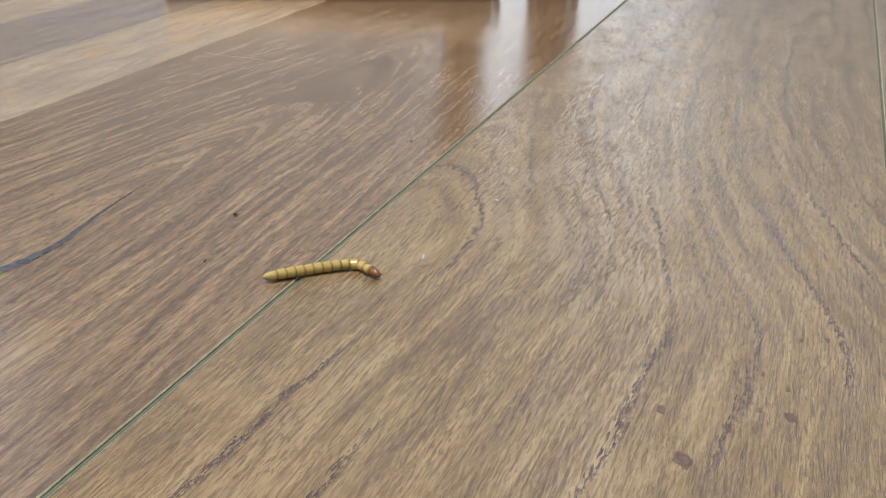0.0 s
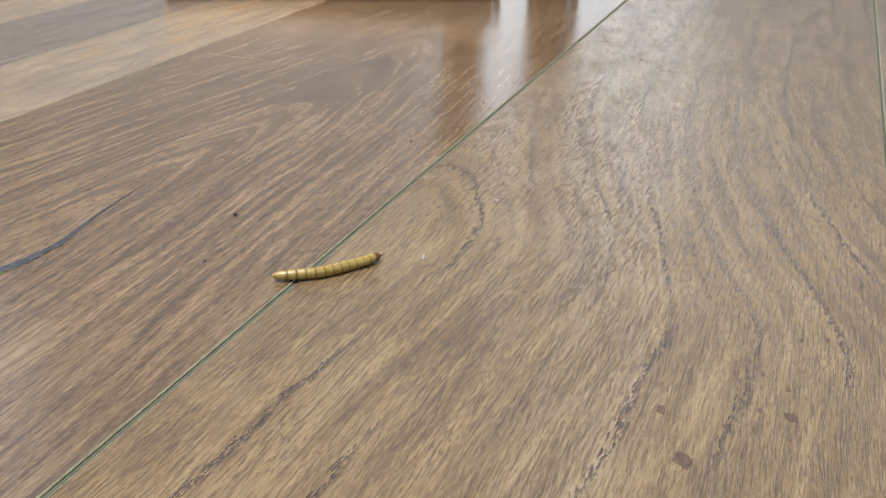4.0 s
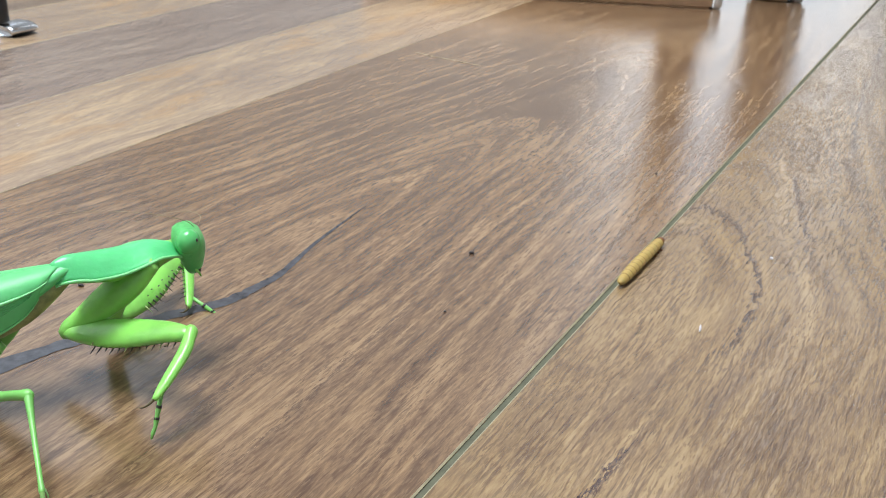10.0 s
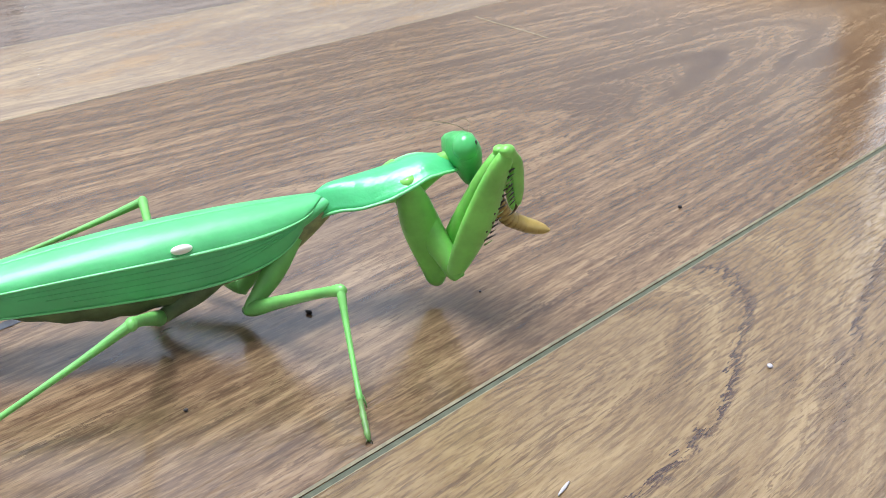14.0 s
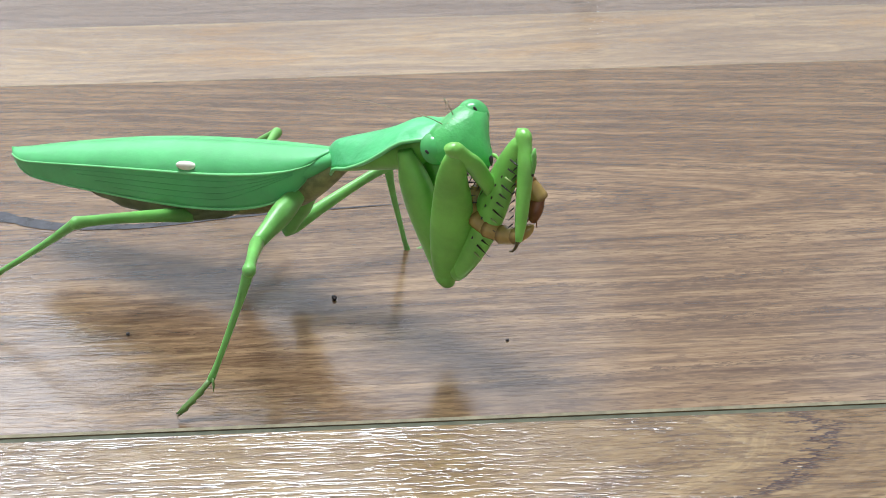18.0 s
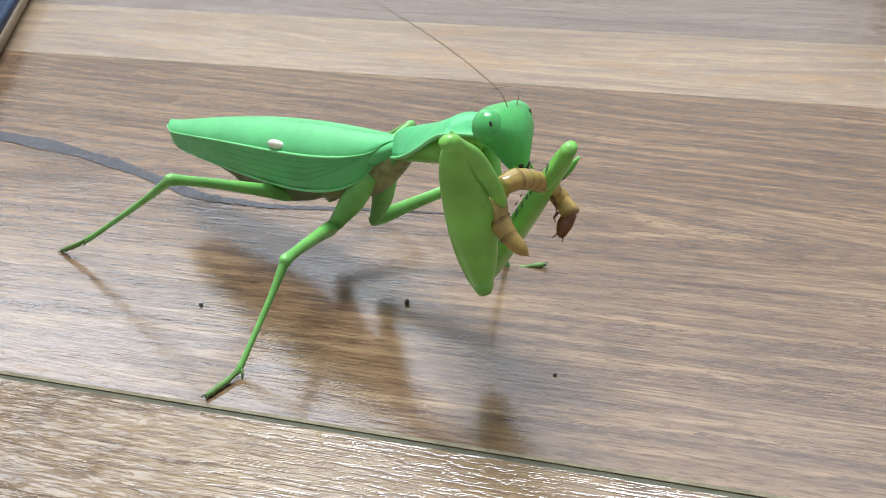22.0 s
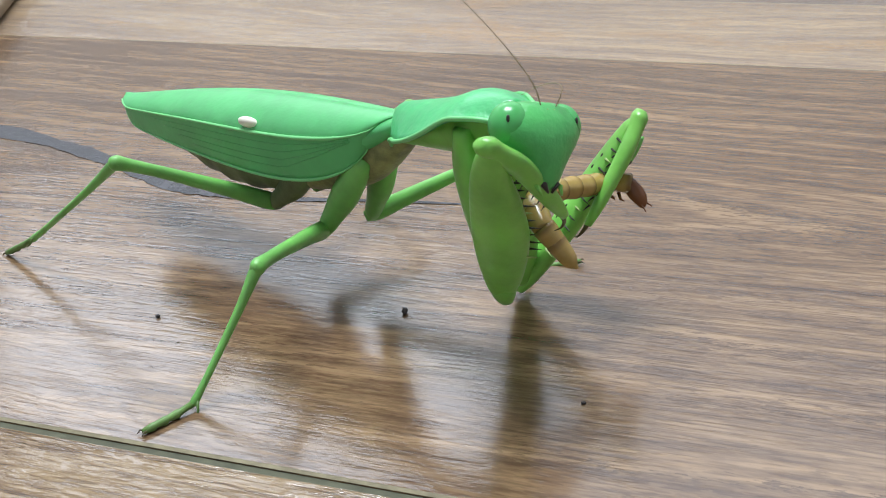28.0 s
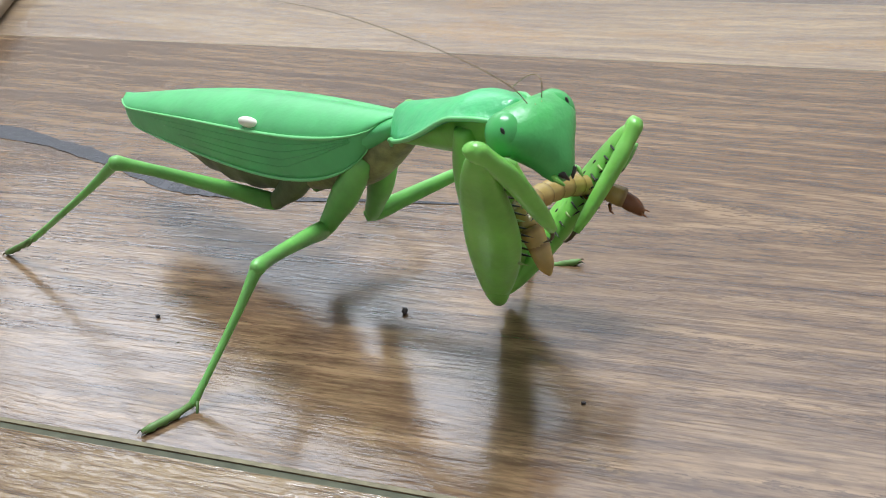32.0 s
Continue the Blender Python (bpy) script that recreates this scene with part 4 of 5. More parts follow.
HIPHL = (
    (-3.377, 2.814, 0.258), (-3.339, 2.485, 0.215), (-3.319, 2.443, 0.198), (-3.059, 1.864, 0.155),
    (-2.185, 1.781, 0.189), (-1.439, 1.656, 0.159), (-0.790, 1.505, 0.166), (-0.498, 1.104, 0.191),
    (-0.575, 1.369, 0.143), (-0.523, 1.420, 0.144), (-0.373, 1.566, 0.124), (-0.442, 1.624, 0.144),
    (-0.506, 1.526, 0.197), (-0.543, 1.444, 0.265), (-0.521, 1.422, 0.289), (-0.526, 1.432, 0.285),
    (-0.537, 1.459, 0.280), (-0.549, 1.486, 0.274), (-0.561, 1.513, 0.269), (-0.529, 1.444, 0.299),
    (-0.529, 1.444, 0.299), (-0.529, 1.444, 0.299), (-0.529, 1.444, 0.299), (-0.529, 1.444, 0.299),
    (-0.529, 1.444, 0.299), (-0.529, 1.444, 0.299), (-0.529, 1.444, 0.299),
)
KNEEHL = (
    (-3.056, 3.344, 0.485), (-3.045, 3.032, 0.441), (-3.022, 2.987, 0.425), (-2.915, 2.467, 0.382),
    (-2.107, 2.392, 0.425), (-0.853, 1.788, 0.432), (-0.524, 2.076, 0.362), (-0.058, 0.843, 0.608),
    (-0.282, 1.932, 0.324), (-0.236, 1.984, 0.332), (-0.180, 2.172, 0.300), (-0.302, 2.235, 0.352),
    (-0.356, 2.137, 0.394), (-0.365, 2.053, 0.446), (-0.322, 2.030, 0.451), (-0.372, 2.052, 0.452),
    (-0.357, 2.075, 0.434), (-0.350, 2.094, 0.439), (-0.343, 2.111, 0.445), (-0.359, 2.068, 0.433),
    (-0.359, 2.068, 0.433), (-0.359, 2.068, 0.433), (-0.359, 2.068, 0.433), (-0.359, 2.068, 0.433),
    (-0.359, 2.068, 0.433), (-0.359, 2.068, 0.433), (-0.359, 2.068, 0.433),
)
FOOTHL = (
    (-3.702, 3.899, 0.000), (-3.730, 3.576, 0.000), (-3.710, 3.540, 0.000), (-3.743, 2.827, 0.000),
    (-2.963, 2.612, 0.000), (-1.676, 2.097, 0.000), (-1.354, 2.452, 0.000), (-0.743, 1.193, 0.000),
    (-1.109, 2.346, 0.000), (-1.057, 2.405, 0.000), (-0.908, 2.755, 0.000), (-1.048, 2.763, 0.000),
    (-1.092, 2.650, 0.000), (-1.124, 2.484, 0.000), (-1.081, 2.455, 0.000), (-1.117, 2.500, 0.000),
    (-1.110, 2.527, 0.000), (-1.102, 2.543, 0.000), (-1.093, 2.558, 0.000), (-1.132, 2.486, 0.000),
    (-1.132, 2.486, 0.000), (-1.132, 2.486, 0.000), (-1.132, 2.486, 0.000), (-1.132, 2.486, 0.000),
    (-1.132, 2.486, 0.000), (-1.132, 2.486, 0.000), (-1.132, 2.486, 0.000),
)
WORM = {
    0: ((-1.078, 0.192, 0.070), (-0.759, -0.102, 0.070), (-0.613, -0.300, 0.070), (-0.699, -0.500, 0.070)),
    1: ((-1.078, 0.192, 0.070), (-0.785, -0.070, 0.070), (-0.613, -0.300, 0.070), (-0.699, -0.500, 0.070)),
    1.5: ((-1.056, 0.190, 0.070), (-0.854, -0.015, 0.070), (-0.646, -0.226, 0.070), (-0.471, -0.434, 0.070)),
    2: ((-1.053, 0.183, 0.070), (-0.881, -0.028, 0.070), (-0.674, -0.239, 0.070), (-0.400, -0.410, 0.070)),
    2.5: ((-1.053, 0.183, 0.070), (-0.872, -0.023, 0.070), (-0.702, -0.251, 0.070), (-0.405, -0.399, 0.070)),
    3: ((-1.053, 0.183, 0.070), (-0.838, -0.051, 0.070), (-0.658, -0.275, 0.070), (-0.426, -0.456, 0.070)),
    3.5: ((-1.047, 0.169, 0.070), (-0.865, -0.063, 0.070), (-0.629, -0.263, 0.070), (-0.392, -0.429, 0.070)),
    5.5: ((-0.887, 0.057, 0.070), (-0.756, -0.231, 0.070), (-0.503, -0.289, 0.070), (-0.430, -0.088, 0.070)),
    6: ((-0.888, 0.073, 0.070), (-0.704, -0.152, 0.070), (-0.435, -0.157, 0.070), (-0.321, 0.140, 0.070)),
    6.5: ((-0.881, 0.083, 0.070), (-0.688, -0.107, 0.070), (-0.453, -0.115, 0.070), (-0.218, 0.217, 0.070)),
    7: ((-0.948, 0.033, 0.070), (-0.747, -0.079, 0.070), (-0.450, -0.044, 0.070), (-0.216, 0.203, 0.070)),
    7.5: ((-0.787, -0.022, 0.070), (-0.513, -0.048, 0.070), (-0.146, 0.019, 0.070), (0.133, 0.078, 0.070)),
    8: ((-0.660, -0.011, 0.070), (-0.334, -0.002, 0.070), (-0.027, -0.001, 0.070), (0.225, -0.093, 0.070)),
    8.5: ((-0.513, -0.048, 0.070), (-0.255, -0.042, 0.070), (0.112, 0.031, 0.070), (0.353, 0.089, 0.070)),
    9: ((-0.414, -0.027, 0.070), (-0.174, -0.014, 0.070), (0.152, 0.053, 0.070), (0.443, 0.095, 0.070)),
    9.5: ((-0.210, -0.034, 0.070), (0.001, -0.038, 0.070), (0.355, -0.039, 0.070), (0.724, -0.087, 0.070)),
    10: ((0.081, -0.046, 0.070), (0.360, -0.046, 0.070), (0.674, -0.052, 0.070), (0.983, -0.059, 0.070)),
    10.5: ((0.353, -0.020, 0.070), (0.600, -0.051, 0.070), (0.901, -0.054, 0.070), (1.246, -0.050, 0.070)),
    11: ((0.517, -0.045, 0.070), (0.774, -0.054, 0.070), (1.091, -0.028, 0.070), (1.416, -0.003, 0.070)),
    11.5: ((0.590, -0.027, 0.070), (0.864, -0.039, 0.070), (1.215, -0.034, 0.070), (1.496, -0.049, 0.070)),
    12: ((0.727, -0.003, 0.070), (0.986, -0.022, 0.070), (1.282, -0.043, 0.070), (1.591, -0.053, 0.070)),
    12.5: ((0.805, -0.037, 0.070), (1.061, -0.043, 0.070), (1.356, -0.050, 0.070), (1.674, -0.046, 0.070)),
    12.7: ((0.805, -0.037, 0.070), (1.061, -0.043, 0.070), (1.356, -0.050, 0.070), (1.674, -0.046, 0.070)),
    12.8: ((1.050, -0.274, 0.141), (1.042, -0.200, 0.247), (0.959, -0.135, 0.443), (0.757, -0.132, 0.658)),
    13: ((0.773, 0.176, 0.339), (0.782, 0.302, 0.443), (0.789, 0.396, 0.535), (0.779, 0.477, 0.650)),
    14: ((0.873, 0.305, 0.426), (0.822, 0.381, 0.442), (0.744, 0.437, 0.495), (0.654, 0.458, 0.646)),
    14.5: ((0.742, 0.255, 0.547), (0.692, 0.342, 0.575), (0.643, 0.408, 0.642), (0.599, 0.429, 0.768)),
    16.5: ((0.735, 0.295, 0.550), (0.703, 0.392, 0.604), (0.697, 0.477, 0.672), (0.696, 0.553, 0.773)),
    17: ((0.668, 0.209, 0.652), (0.594, 0.274, 0.696), (0.582, 0.395, 0.721), (0.633, 0.506, 0.734), (0.711, 0.483, 0.770), (0.742, 0.382, 0.742)),
    17.5: ((0.757, 0.267, 0.644), (0.666, 0.323, 0.665), (0.610, 0.413, 0.683), (0.615, 0.503, 0.716), (0.676, 0.501, 0.743), (0.759, 0.436, 0.807), (0.793, 0.346, 0.799), (0.773, 0.325, 0.749)),
    18: ((0.846, 0.331, 0.678), (0.772, 0.370, 0.624), (0.675, 0.444, 0.636), (0.624, 0.528, 0.687), (0.685, 0.563, 0.758), (0.747, 0.489, 0.834), (0.815, 0.387, 0.856), (0.869, 0.359, 0.806), (0.855, 0.322, 0.734)),
    18.5: ((0.783, 0.282, 0.685), (0.712, 0.295, 0.714), (0.665, 0.321, 0.766), (0.652, 0.357, 0.837), (0.713, 0.379, 0.878), (0.770, 0.405, 0.867), (0.849, 0.424, 0.841), (0.929, 0.411, 0.811), (0.977, 0.388, 0.764)),
    19: ((0.802, 0.069, 0.739), (0.719, 0.087, 0.780), (0.669, 0.124, 0.855), (0.655, 0.154, 0.915), (0.699, 0.181, 0.963), (0.761, 0.327, 0.907), (0.837, 0.457, 0.818), (0.894, 0.440, 0.782), (0.894, 0.409, 0.722)),
    20: ((0.797, 0.583, 0.607), (0.699, 0.584, 0.616), (0.607, 0.611, 0.674), (0.572, 0.647, 0.746), (0.606, 0.679, 0.807), (0.687, 0.674, 0.834), (0.756, 0.669, 0.861), (0.836, 0.656, 0.830), (0.882, 0.626, 0.769), (0.848, 0.602, 0.724)),
    21: ((0.689, 0.623, 0.498), (0.643, 0.667, 0.596), (0.589, 0.696, 0.700), (0.586, 0.754, 0.768), (0.648, 0.777, 0.805), (0.715, 0.737, 0.823), (0.780, 0.678, 0.804), (0.811, 0.650, 0.747), (0.775, 0.625, 0.702)),
    22: ((0.726, 0.293, 0.683), (0.659, 0.303, 0.745), (0.617, 0.324, 0.814), (0.609, 0.355, 0.879), (0.657, 0.390, 0.918), (0.695, 0.555, 0.854), (0.743, 0.701, 0.748), (0.801, 0.686, 0.682), (0.786, 0.649, 0.617)),
    22.5: ((0.695, 0.459, 0.569), (0.636, 0.468, 0.624), (0.583, 0.487, 0.694), (0.575, 0.520, 0.765), (0.615, 0.554, 0.806), (0.664, 0.776, 0.731), (0.697, 0.975, 0.622), (0.772, 0.973, 0.569), (0.789, 0.945, 0.504)),
    23: ((0.605, 0.735, 0.383), (0.554, 0.755, 0.460), (0.503, 0.775, 0.537), (0.463, 0.880, 0.559), (0.486, 1.005, 0.570), (0.499, 1.102, 0.536), (0.578, 1.228, 0.508), (0.665, 1.250, 0.485), (0.773, 1.268, 0.438)),
    25: ((0.747, 0.766, 0.411), (0.663, 0.757, 0.456), (0.569, 0.770, 0.551), (0.516, 0.861, 0.587), (0.526, 0.960, 0.592), (0.578, 1.059, 0.564), (0.660, 1.170, 0.538), (0.743, 1.197, 0.527), (0.808, 1.199, 0.483)),
    28.5: ((0.708, 0.709, 0.421), (0.654, 0.723, 0.488), (0.600, 0.737, 0.555), (0.562, 0.850, 0.565), (0.575, 0.970, 0.551), (0.654, 1.107, 0.521), (0.715, 1.236, 0.487), (0.781, 1.257, 0.478), (0.833, 1.250, 0.426)),
    30: ((0.679, 0.715, 0.419), (0.630, 0.731, 0.486), (0.584, 0.748, 0.553), (0.548, 0.844, 0.562), (0.566, 0.952, 0.552), (0.625, 1.064, 0.520), (0.696, 1.185, 0.496), (0.780, 1.213, 0.487), (0.840, 1.210, 0.438)),
    31: ((0.680, 0.702, 0.425), (0.634, 0.728, 0.507), (0.586, 0.744, 0.574), (0.551, 0.870, 0.576), (0.590, 1.011, 0.550), (0.643, 1.153, 0.516), (0.674, 1.284, 0.475), (0.744, 1.290, 0.435), (0.811, 1.293, 0.391)),
    32: ((0.646, 0.677, 0.413), (0.614, 0.699, 0.479), (0.573, 0.722, 0.553), (0.536, 0.821, 0.565), (0.562, 0.934, 0.559), (0.609, 1.052, 0.545), (0.662, 1.159, 0.504), (0.757, 1.179, 0.472), (0.832, 1.184, 0.427)),
}


FORE, LEGS = ("R", "L"), ("MR", "ML", "HR", "HL")
JOINTS = {
    "R": (COXR, ELBR, FTR, TIBR, TARSR), "L": (COXL, ELBL, FTL, TIBL, TARSL),
    "MR": (HIPMR, KNEEMR, FOOTMR), "ML": (HIPML, KNEEML, FOOTML),
    "HR": (HIPHR, KNEEHR, FOOTHR), "HL": (HIPHL, KNEEHL, FOOTHL),
}
SOCKET = {"MR": (-0.20, -0.07, -0.22), "ML": (-0.20, 0.07, -0.22), "HR": (-0.50, -0.07, -0.25), "HL": (-0.50, 0.07, -0.25)}


def turn(yaw, pitch, roll):
    return (Matrix.Rotation(radians(yaw), 4, "Z") @ Matrix.Rotation(-radians(pitch), 4, "Y") @ Matrix.Rotation(radians(roll), 4, "X"))


def root_pose(t):
    x, y, z, yaw, pitch, roll, _, _ = ROOT[t]
    return Matrix.Translation(V(x, y, z)) @ turn(yaw, pitch, roll)


def shield_pose(t):
    """The pronotum, in the insect's space."""
    return turn(ROOT[t][7], ROOT[t][6], 0)


def head_pose(t):
    neck = root_pose(t) @ shield_pose(t) @ V(0.66, 0, HEAD[t][3])
    return root_pose(t).inverted() @ Matrix.Translation(neck) @ turn(*HEAD[t][:3])


def bone(a, b, hint):
    """A pose at a with x towards b and z near hint."""
    x = (Vector(b) - Vector(a)).normalized()
    y = Vector(hint).cross(x)
    y = y.normalized() if y.length > 1e-5 else Vector((0, 1, 0))
    z = x.cross(y)
    m = Matrix((x, y, z)).transposed().to_4x4()
    return Matrix.Translation(Vector(a) * U) @ m


# ---------------------------------------------------------------- the mantis
def taper(u, stops):
    """Smooth value at u through (u, value) stops."""
    for (a, p), (b, q) in zip(stops, stops[1:]):
        if u <= b:
            f = (u - a) / (b - a)
            return p + (q - p) * f * f * (3 - 2 * f) * 0.5 + (q - p) * f * 0.5
    return stops[-1][1]


def wing_surface(side, u, v):
    """u along the wing from its root to its tip, v from the back's middle line down to the margin."""
    ln = 1.93
    w = 0.94 * u
    end = math.sqrt(max(0.0, 1 - ((u - 0.90) / 0.10) ** 2)) if u > 0.90 else 1.0
    drop = (0.275 * math.sin(math.pi * min(1.0, 0.035 + 0.965 * w ** 0.60)) ** (0.85 - 0.3 * w) + 0.004) * end + 0.004
    half = (0.168 * math.sin(math.pi * min(1.0, 0.05 + 0.95 * w ** 0.68)) ** (0.7 - 0.25 * w) + 0.004) * end + 0.002
    x = 0.03 - ln * u - 0.12 * v * (1 - u)
    top = -0.022 + 0.048 * math.sin(math.pi * min(1.0, u * 1.05))
    if v < 0.55:                              # the flat back, then the steep side below the main vein
        f = v / 0.55
        y, z = half * math.sin(f * 1.35) / math.sin(1.35), top - drop * 0.36 * f ** 1.8
    else:
        f = (v - 0.55) / 0.45
        y, z = half * (1 - 0.14 * f ** 1.5), top - drop * (0.36 + 0.64 * f)
    return x, side * (y + 0.004), z + (0.006 if side < 0 else 0.0)


def wing(root, side, label):
    nu, nv = 44, 16
    bm = bmesh.new()
    grid = [[bm.verts.new(V(*wing_surface(side, i / nu, j / nv))) for j in range(nv + 1)] for i in range(nu + 1)]
    for i in range(nu):
        for j in range(nv):
            bm.faces.new((grid[i][j], grid[i + 1][j], grid[i + 1][j + 1], grid[i][j + 1]))
    bmesh.ops.remove_doubles(bm, verts=bm.verts, dist=1e-6)
    bmesh.ops.recalc_face_normals(bm, faces=bm.faces)
    bmesh.ops.solidify(bm, geom=bm.faces[:], thickness=0.006 * U)
    ob = part("wing", bm, GREEN, root, label)
    rim = [wing_surface(side, i / 50, 1.0) for i in range(0, 50)]
    part("margin", along(bmesh.new(), rim, [0.0085 * (1 - 0.5 * i / 50) * min(1, 0.2 + i / 10) for i in range(50)], 6), GREEN_EDGE, ob, "pale green wing margin")
    vein = []
    for i in range(0, 50):
        u = i / 50
        x, y, z = wing_surface(side, u, 0.55)
        vein.append((x, y * 1.01, z + 0.003))
    part("vein", along(bmesh.new(), vein, [0.0095 * (1 - 0.6 * i / 50) * min(1, 0.15 + i / 8) for i in range(50)], 6), GREEN_EDGE, ob, "raised pale main vein")
    for k in range(4):
        line = []
        for i in range(3, 40 - 3 * k):
            u = i / 50
            x, y, z = wing_surface(side, u, 0.55 + (0.08 + 0.08 * k) * min(1, u * 4))
            line.append((x, y * 1.004, z))
        part("fine_vein", along(bmesh.new(), line, [0.0018] * len(line), 4), GREEN, ob)
    return ob


def build_mantis():
    root = empty("mantis", "bright green praying mantis with folded wings standing on the floor", "mantis")
    root.rotation_mode = "QUATERNION"
    parts = {}
    right = wing(root, -1, "leaf-green folded forewing")
    wing(root, 1, "leaf-green folded forewing")
    x, y, z = wing_surface(-1, 0.355, 0.44)
    spot = part("wing_spot", ball(0.044, 3, (1.15, 0.45, 0.58)), IVORY, right, "ivory white wing spot")
    spot.matrix_basis = Matrix.Translation(V(x, y - 0.004, z)) @ turn(10, -8, 35)
    bm = bmesh.new()
    rings = []
    for i in range(33):
        s = i / 32
        fat = math.sin(math.pi * min(1, s * 0.90 + 0.10)) ** 0.6
        ridge = 1 + 0.035 * math.cos(2 * math.pi * s * 8)
        rings.append((-0.46 - 1.22 * s, (0.112 * fat + 0.012) * ridge, (0.150 * fat + 0.010) * ridge, 0, -0.215 + 0.16 * s * s - 0.03 * math.sin(math.pi * s)))
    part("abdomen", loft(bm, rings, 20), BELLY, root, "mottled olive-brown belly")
    part("thorax", lofted([(0.13, 0.030, 0.030, 0, -0.050), (0.05, 0.045, 0.045, 0, -0.080), (-0.06, 0.065, 0.075, 0, -0.135), (-0.20, 0.085, 0.105, 0, -0.185), (-0.38, 0.105, 0.115, 0, -0.215), (-0.58, 0.11, 0.11, 0, -0.235), (-0.76, 0.07, 0.08, 0, -0.24)], 18), THORAX, root, "green thorax speckled brown")

    part("shoulder", lofted([(0.10, 0.035, 0.020, 0, -0.040), (0.02, 0.062, 0.033, 0, -0.050), (-0.10, 0.098, 0.060, 0, -0.085), (-0.24, 0.118, 0.075, 0, -0.110), (-0.36, 0.085, 0.06, 0, -0.120)], 20), GREEN, root, "smooth green shoulder under the wings")

    # the shield over the front of the thorax, flared at the sides
    bm = bmesh.new()
    nu, nv = 30, 14
    grid = []
    for i in range(nu + 1):
        u = i / nu
        half = taper(u, ((0, 0.052), (0.10, 0.094), (0.26, 0.138), (0.45, 0.156), (0.65, 0.152), (0.80, 0.134), (0.92, 0.098), (1, 0.050)))
        dip = 0.075 * max(0, (u - 0.66) / 0.34) ** 2
        row = []
        for j in range(nv + 1):
            s = 2 * j / nv - 1
            z = 0.035 * (1 - abs(s) ** 1.6) - (0.078 - 0.050 * u) * abs(s) ** 2.2 + 0.012 * math.sin(math.pi * u * 2) * (1 - s * s) + 0.010 * (abs(s) > 0.97)
            row.append(bm.verts.new(V(-0.03 + 0.70 * u, half * s, z - 0.01 - dip - 0.035 * max(0, 1 - u / 0.14) ** 2 - 0.028 * math.sin(math.pi * min(1, u / 0.75)))))
        grid.append(row)
    for i in range(nu):
        for j in range(nv):
            bm.faces.new((grid[i][j], grid[i + 1][j], grid[i + 1][j + 1], grid[i][j + 1]))
    edge = [[tuple(v.co / U) for v in (row[k] for row in grid)] for k in (0, nv)]
    bmesh.ops.recalc_face_normals(bm, faces=bm.faces)
    bmesh.ops.solidify(bm, geom=bm.faces[:], thickness=0.012 * U)
    shield = part("pronotum", bm, GREEN_SHIELD, root, "long flared green shield")
    for line in edge:
        part("rim", along(bmesh.new(), line, [0.0085] * len(line), 6), GREEN_EDGE, shield, "pale rim")
    part("underside", lofted([(-0.04, 0.05, 0.05, 0, -0.07), (0.10, 0.07, 0.07, 0, -0.07), (0.32, 0.085, 0.09, 0, -0.09), (0.44, 0.080, 0.085, 0, -0.105), (0.55, 0.055, 0.055, 0, -0.09), (0.64, 0.030, 0.032, 0, -0.085)], 14), GREEN_ARM, shield)
    parts["shield"] = shield

    # head: wide between the eyes, narrowing to the mouth
    bm = bmesh.new()
    rows = [(0.0926, 0.0424, 0.0214, 0.0282), (0.0869, 0.0922, 0.0463, 0.0335), (0.0716, 0.1316, 0.0694, 0.0405), (0.0286, 0.1579, 0.0837, 0.0477), (-0.0076, 0.1542, 0.0872, 0.0529), (-0.0429, 0.1279, 0.0819, 0.0582), (-0.0782, 0.0940, 0.0712, 0.0635), (-0.1097, 0.0695, 0.0587, 0.0688), (-0.1383, 0.0536, 0.0481, 0.0706), (-0.1622, 0.0358, 0.0338, 0.0706), (-0.1755, 0.0132, 0.0142, 0.0688)]
    loops = []
    for z, ry, rx, cx in rows:
        loops.append([bm.verts.new(V(cx + rx * math.cos(2 * math.pi * k / 28), ry * math.sin(2 * math.pi * k / 28), z)) for k in range(28)])
    for a, b in zip(loops, loops[1:]):
        for k in range(28):
            bm.faces.new((a[k], a[(k + 1) % 28], b[(k + 1) % 28], b[k]))
    bm.faces.new(loops[0])
    bm.faces.new(loops[-1][::-1])
    head = part("head", bm, GREEN_HEAD, root, "broad triangular green head")
    for s in (-1, 1):
        eye = part("eye", ball(0.068, 4, (0.92, 0.92, 1.0)), EYE, head, "large glassy green eye")
        eye.matrix_basis = Matrix.Translation(V(0.046, s * 0.103, 0.022)) @ turn(s * 20, 0, s * 16)
        dot = part("pupil", ball(0.0075, 2, (0.55, 0.8, 1.5)), SPINE_DARK, head, "black false pupil")
        dot.matrix_basis = Matrix.Translation(V(0.0905, -0.148, 0.034) if s < 0 else V(0.1080, 0.110, 0.034)) @ turn(-42 if s < 0 else 5, 0, 0)
        if s < 0:
            pts = [(0, 0, 0), (0.03, -0.042, 0.09), (0.015, -0.142, 0.29), (-0.045, -0.282, 0.55), (-0.135, -0.412, 0.77)]
        else:
            pts = [(0, 0, 0), (0.02, 0.015, 0.06), (-0.03, 0.03, 0.085), (-0.14, 0.05, 0.08), (-0.30, 0.06, 0.04)]
        line = smooth_line(pts, 6)
        feeler = part("antenna", along(bmesh.new(), line, [0.0019 * (1 - 0.6 * i / (len(line) - 1)) for i in range(len(line))], 6), FEELER, head, "thin brown antenna")
        feeler.matrix_basis = Matrix.Translation(V(0.102, s * 0.024, 0.062))
        if s < 0:
            parts["antenna"] = feeler
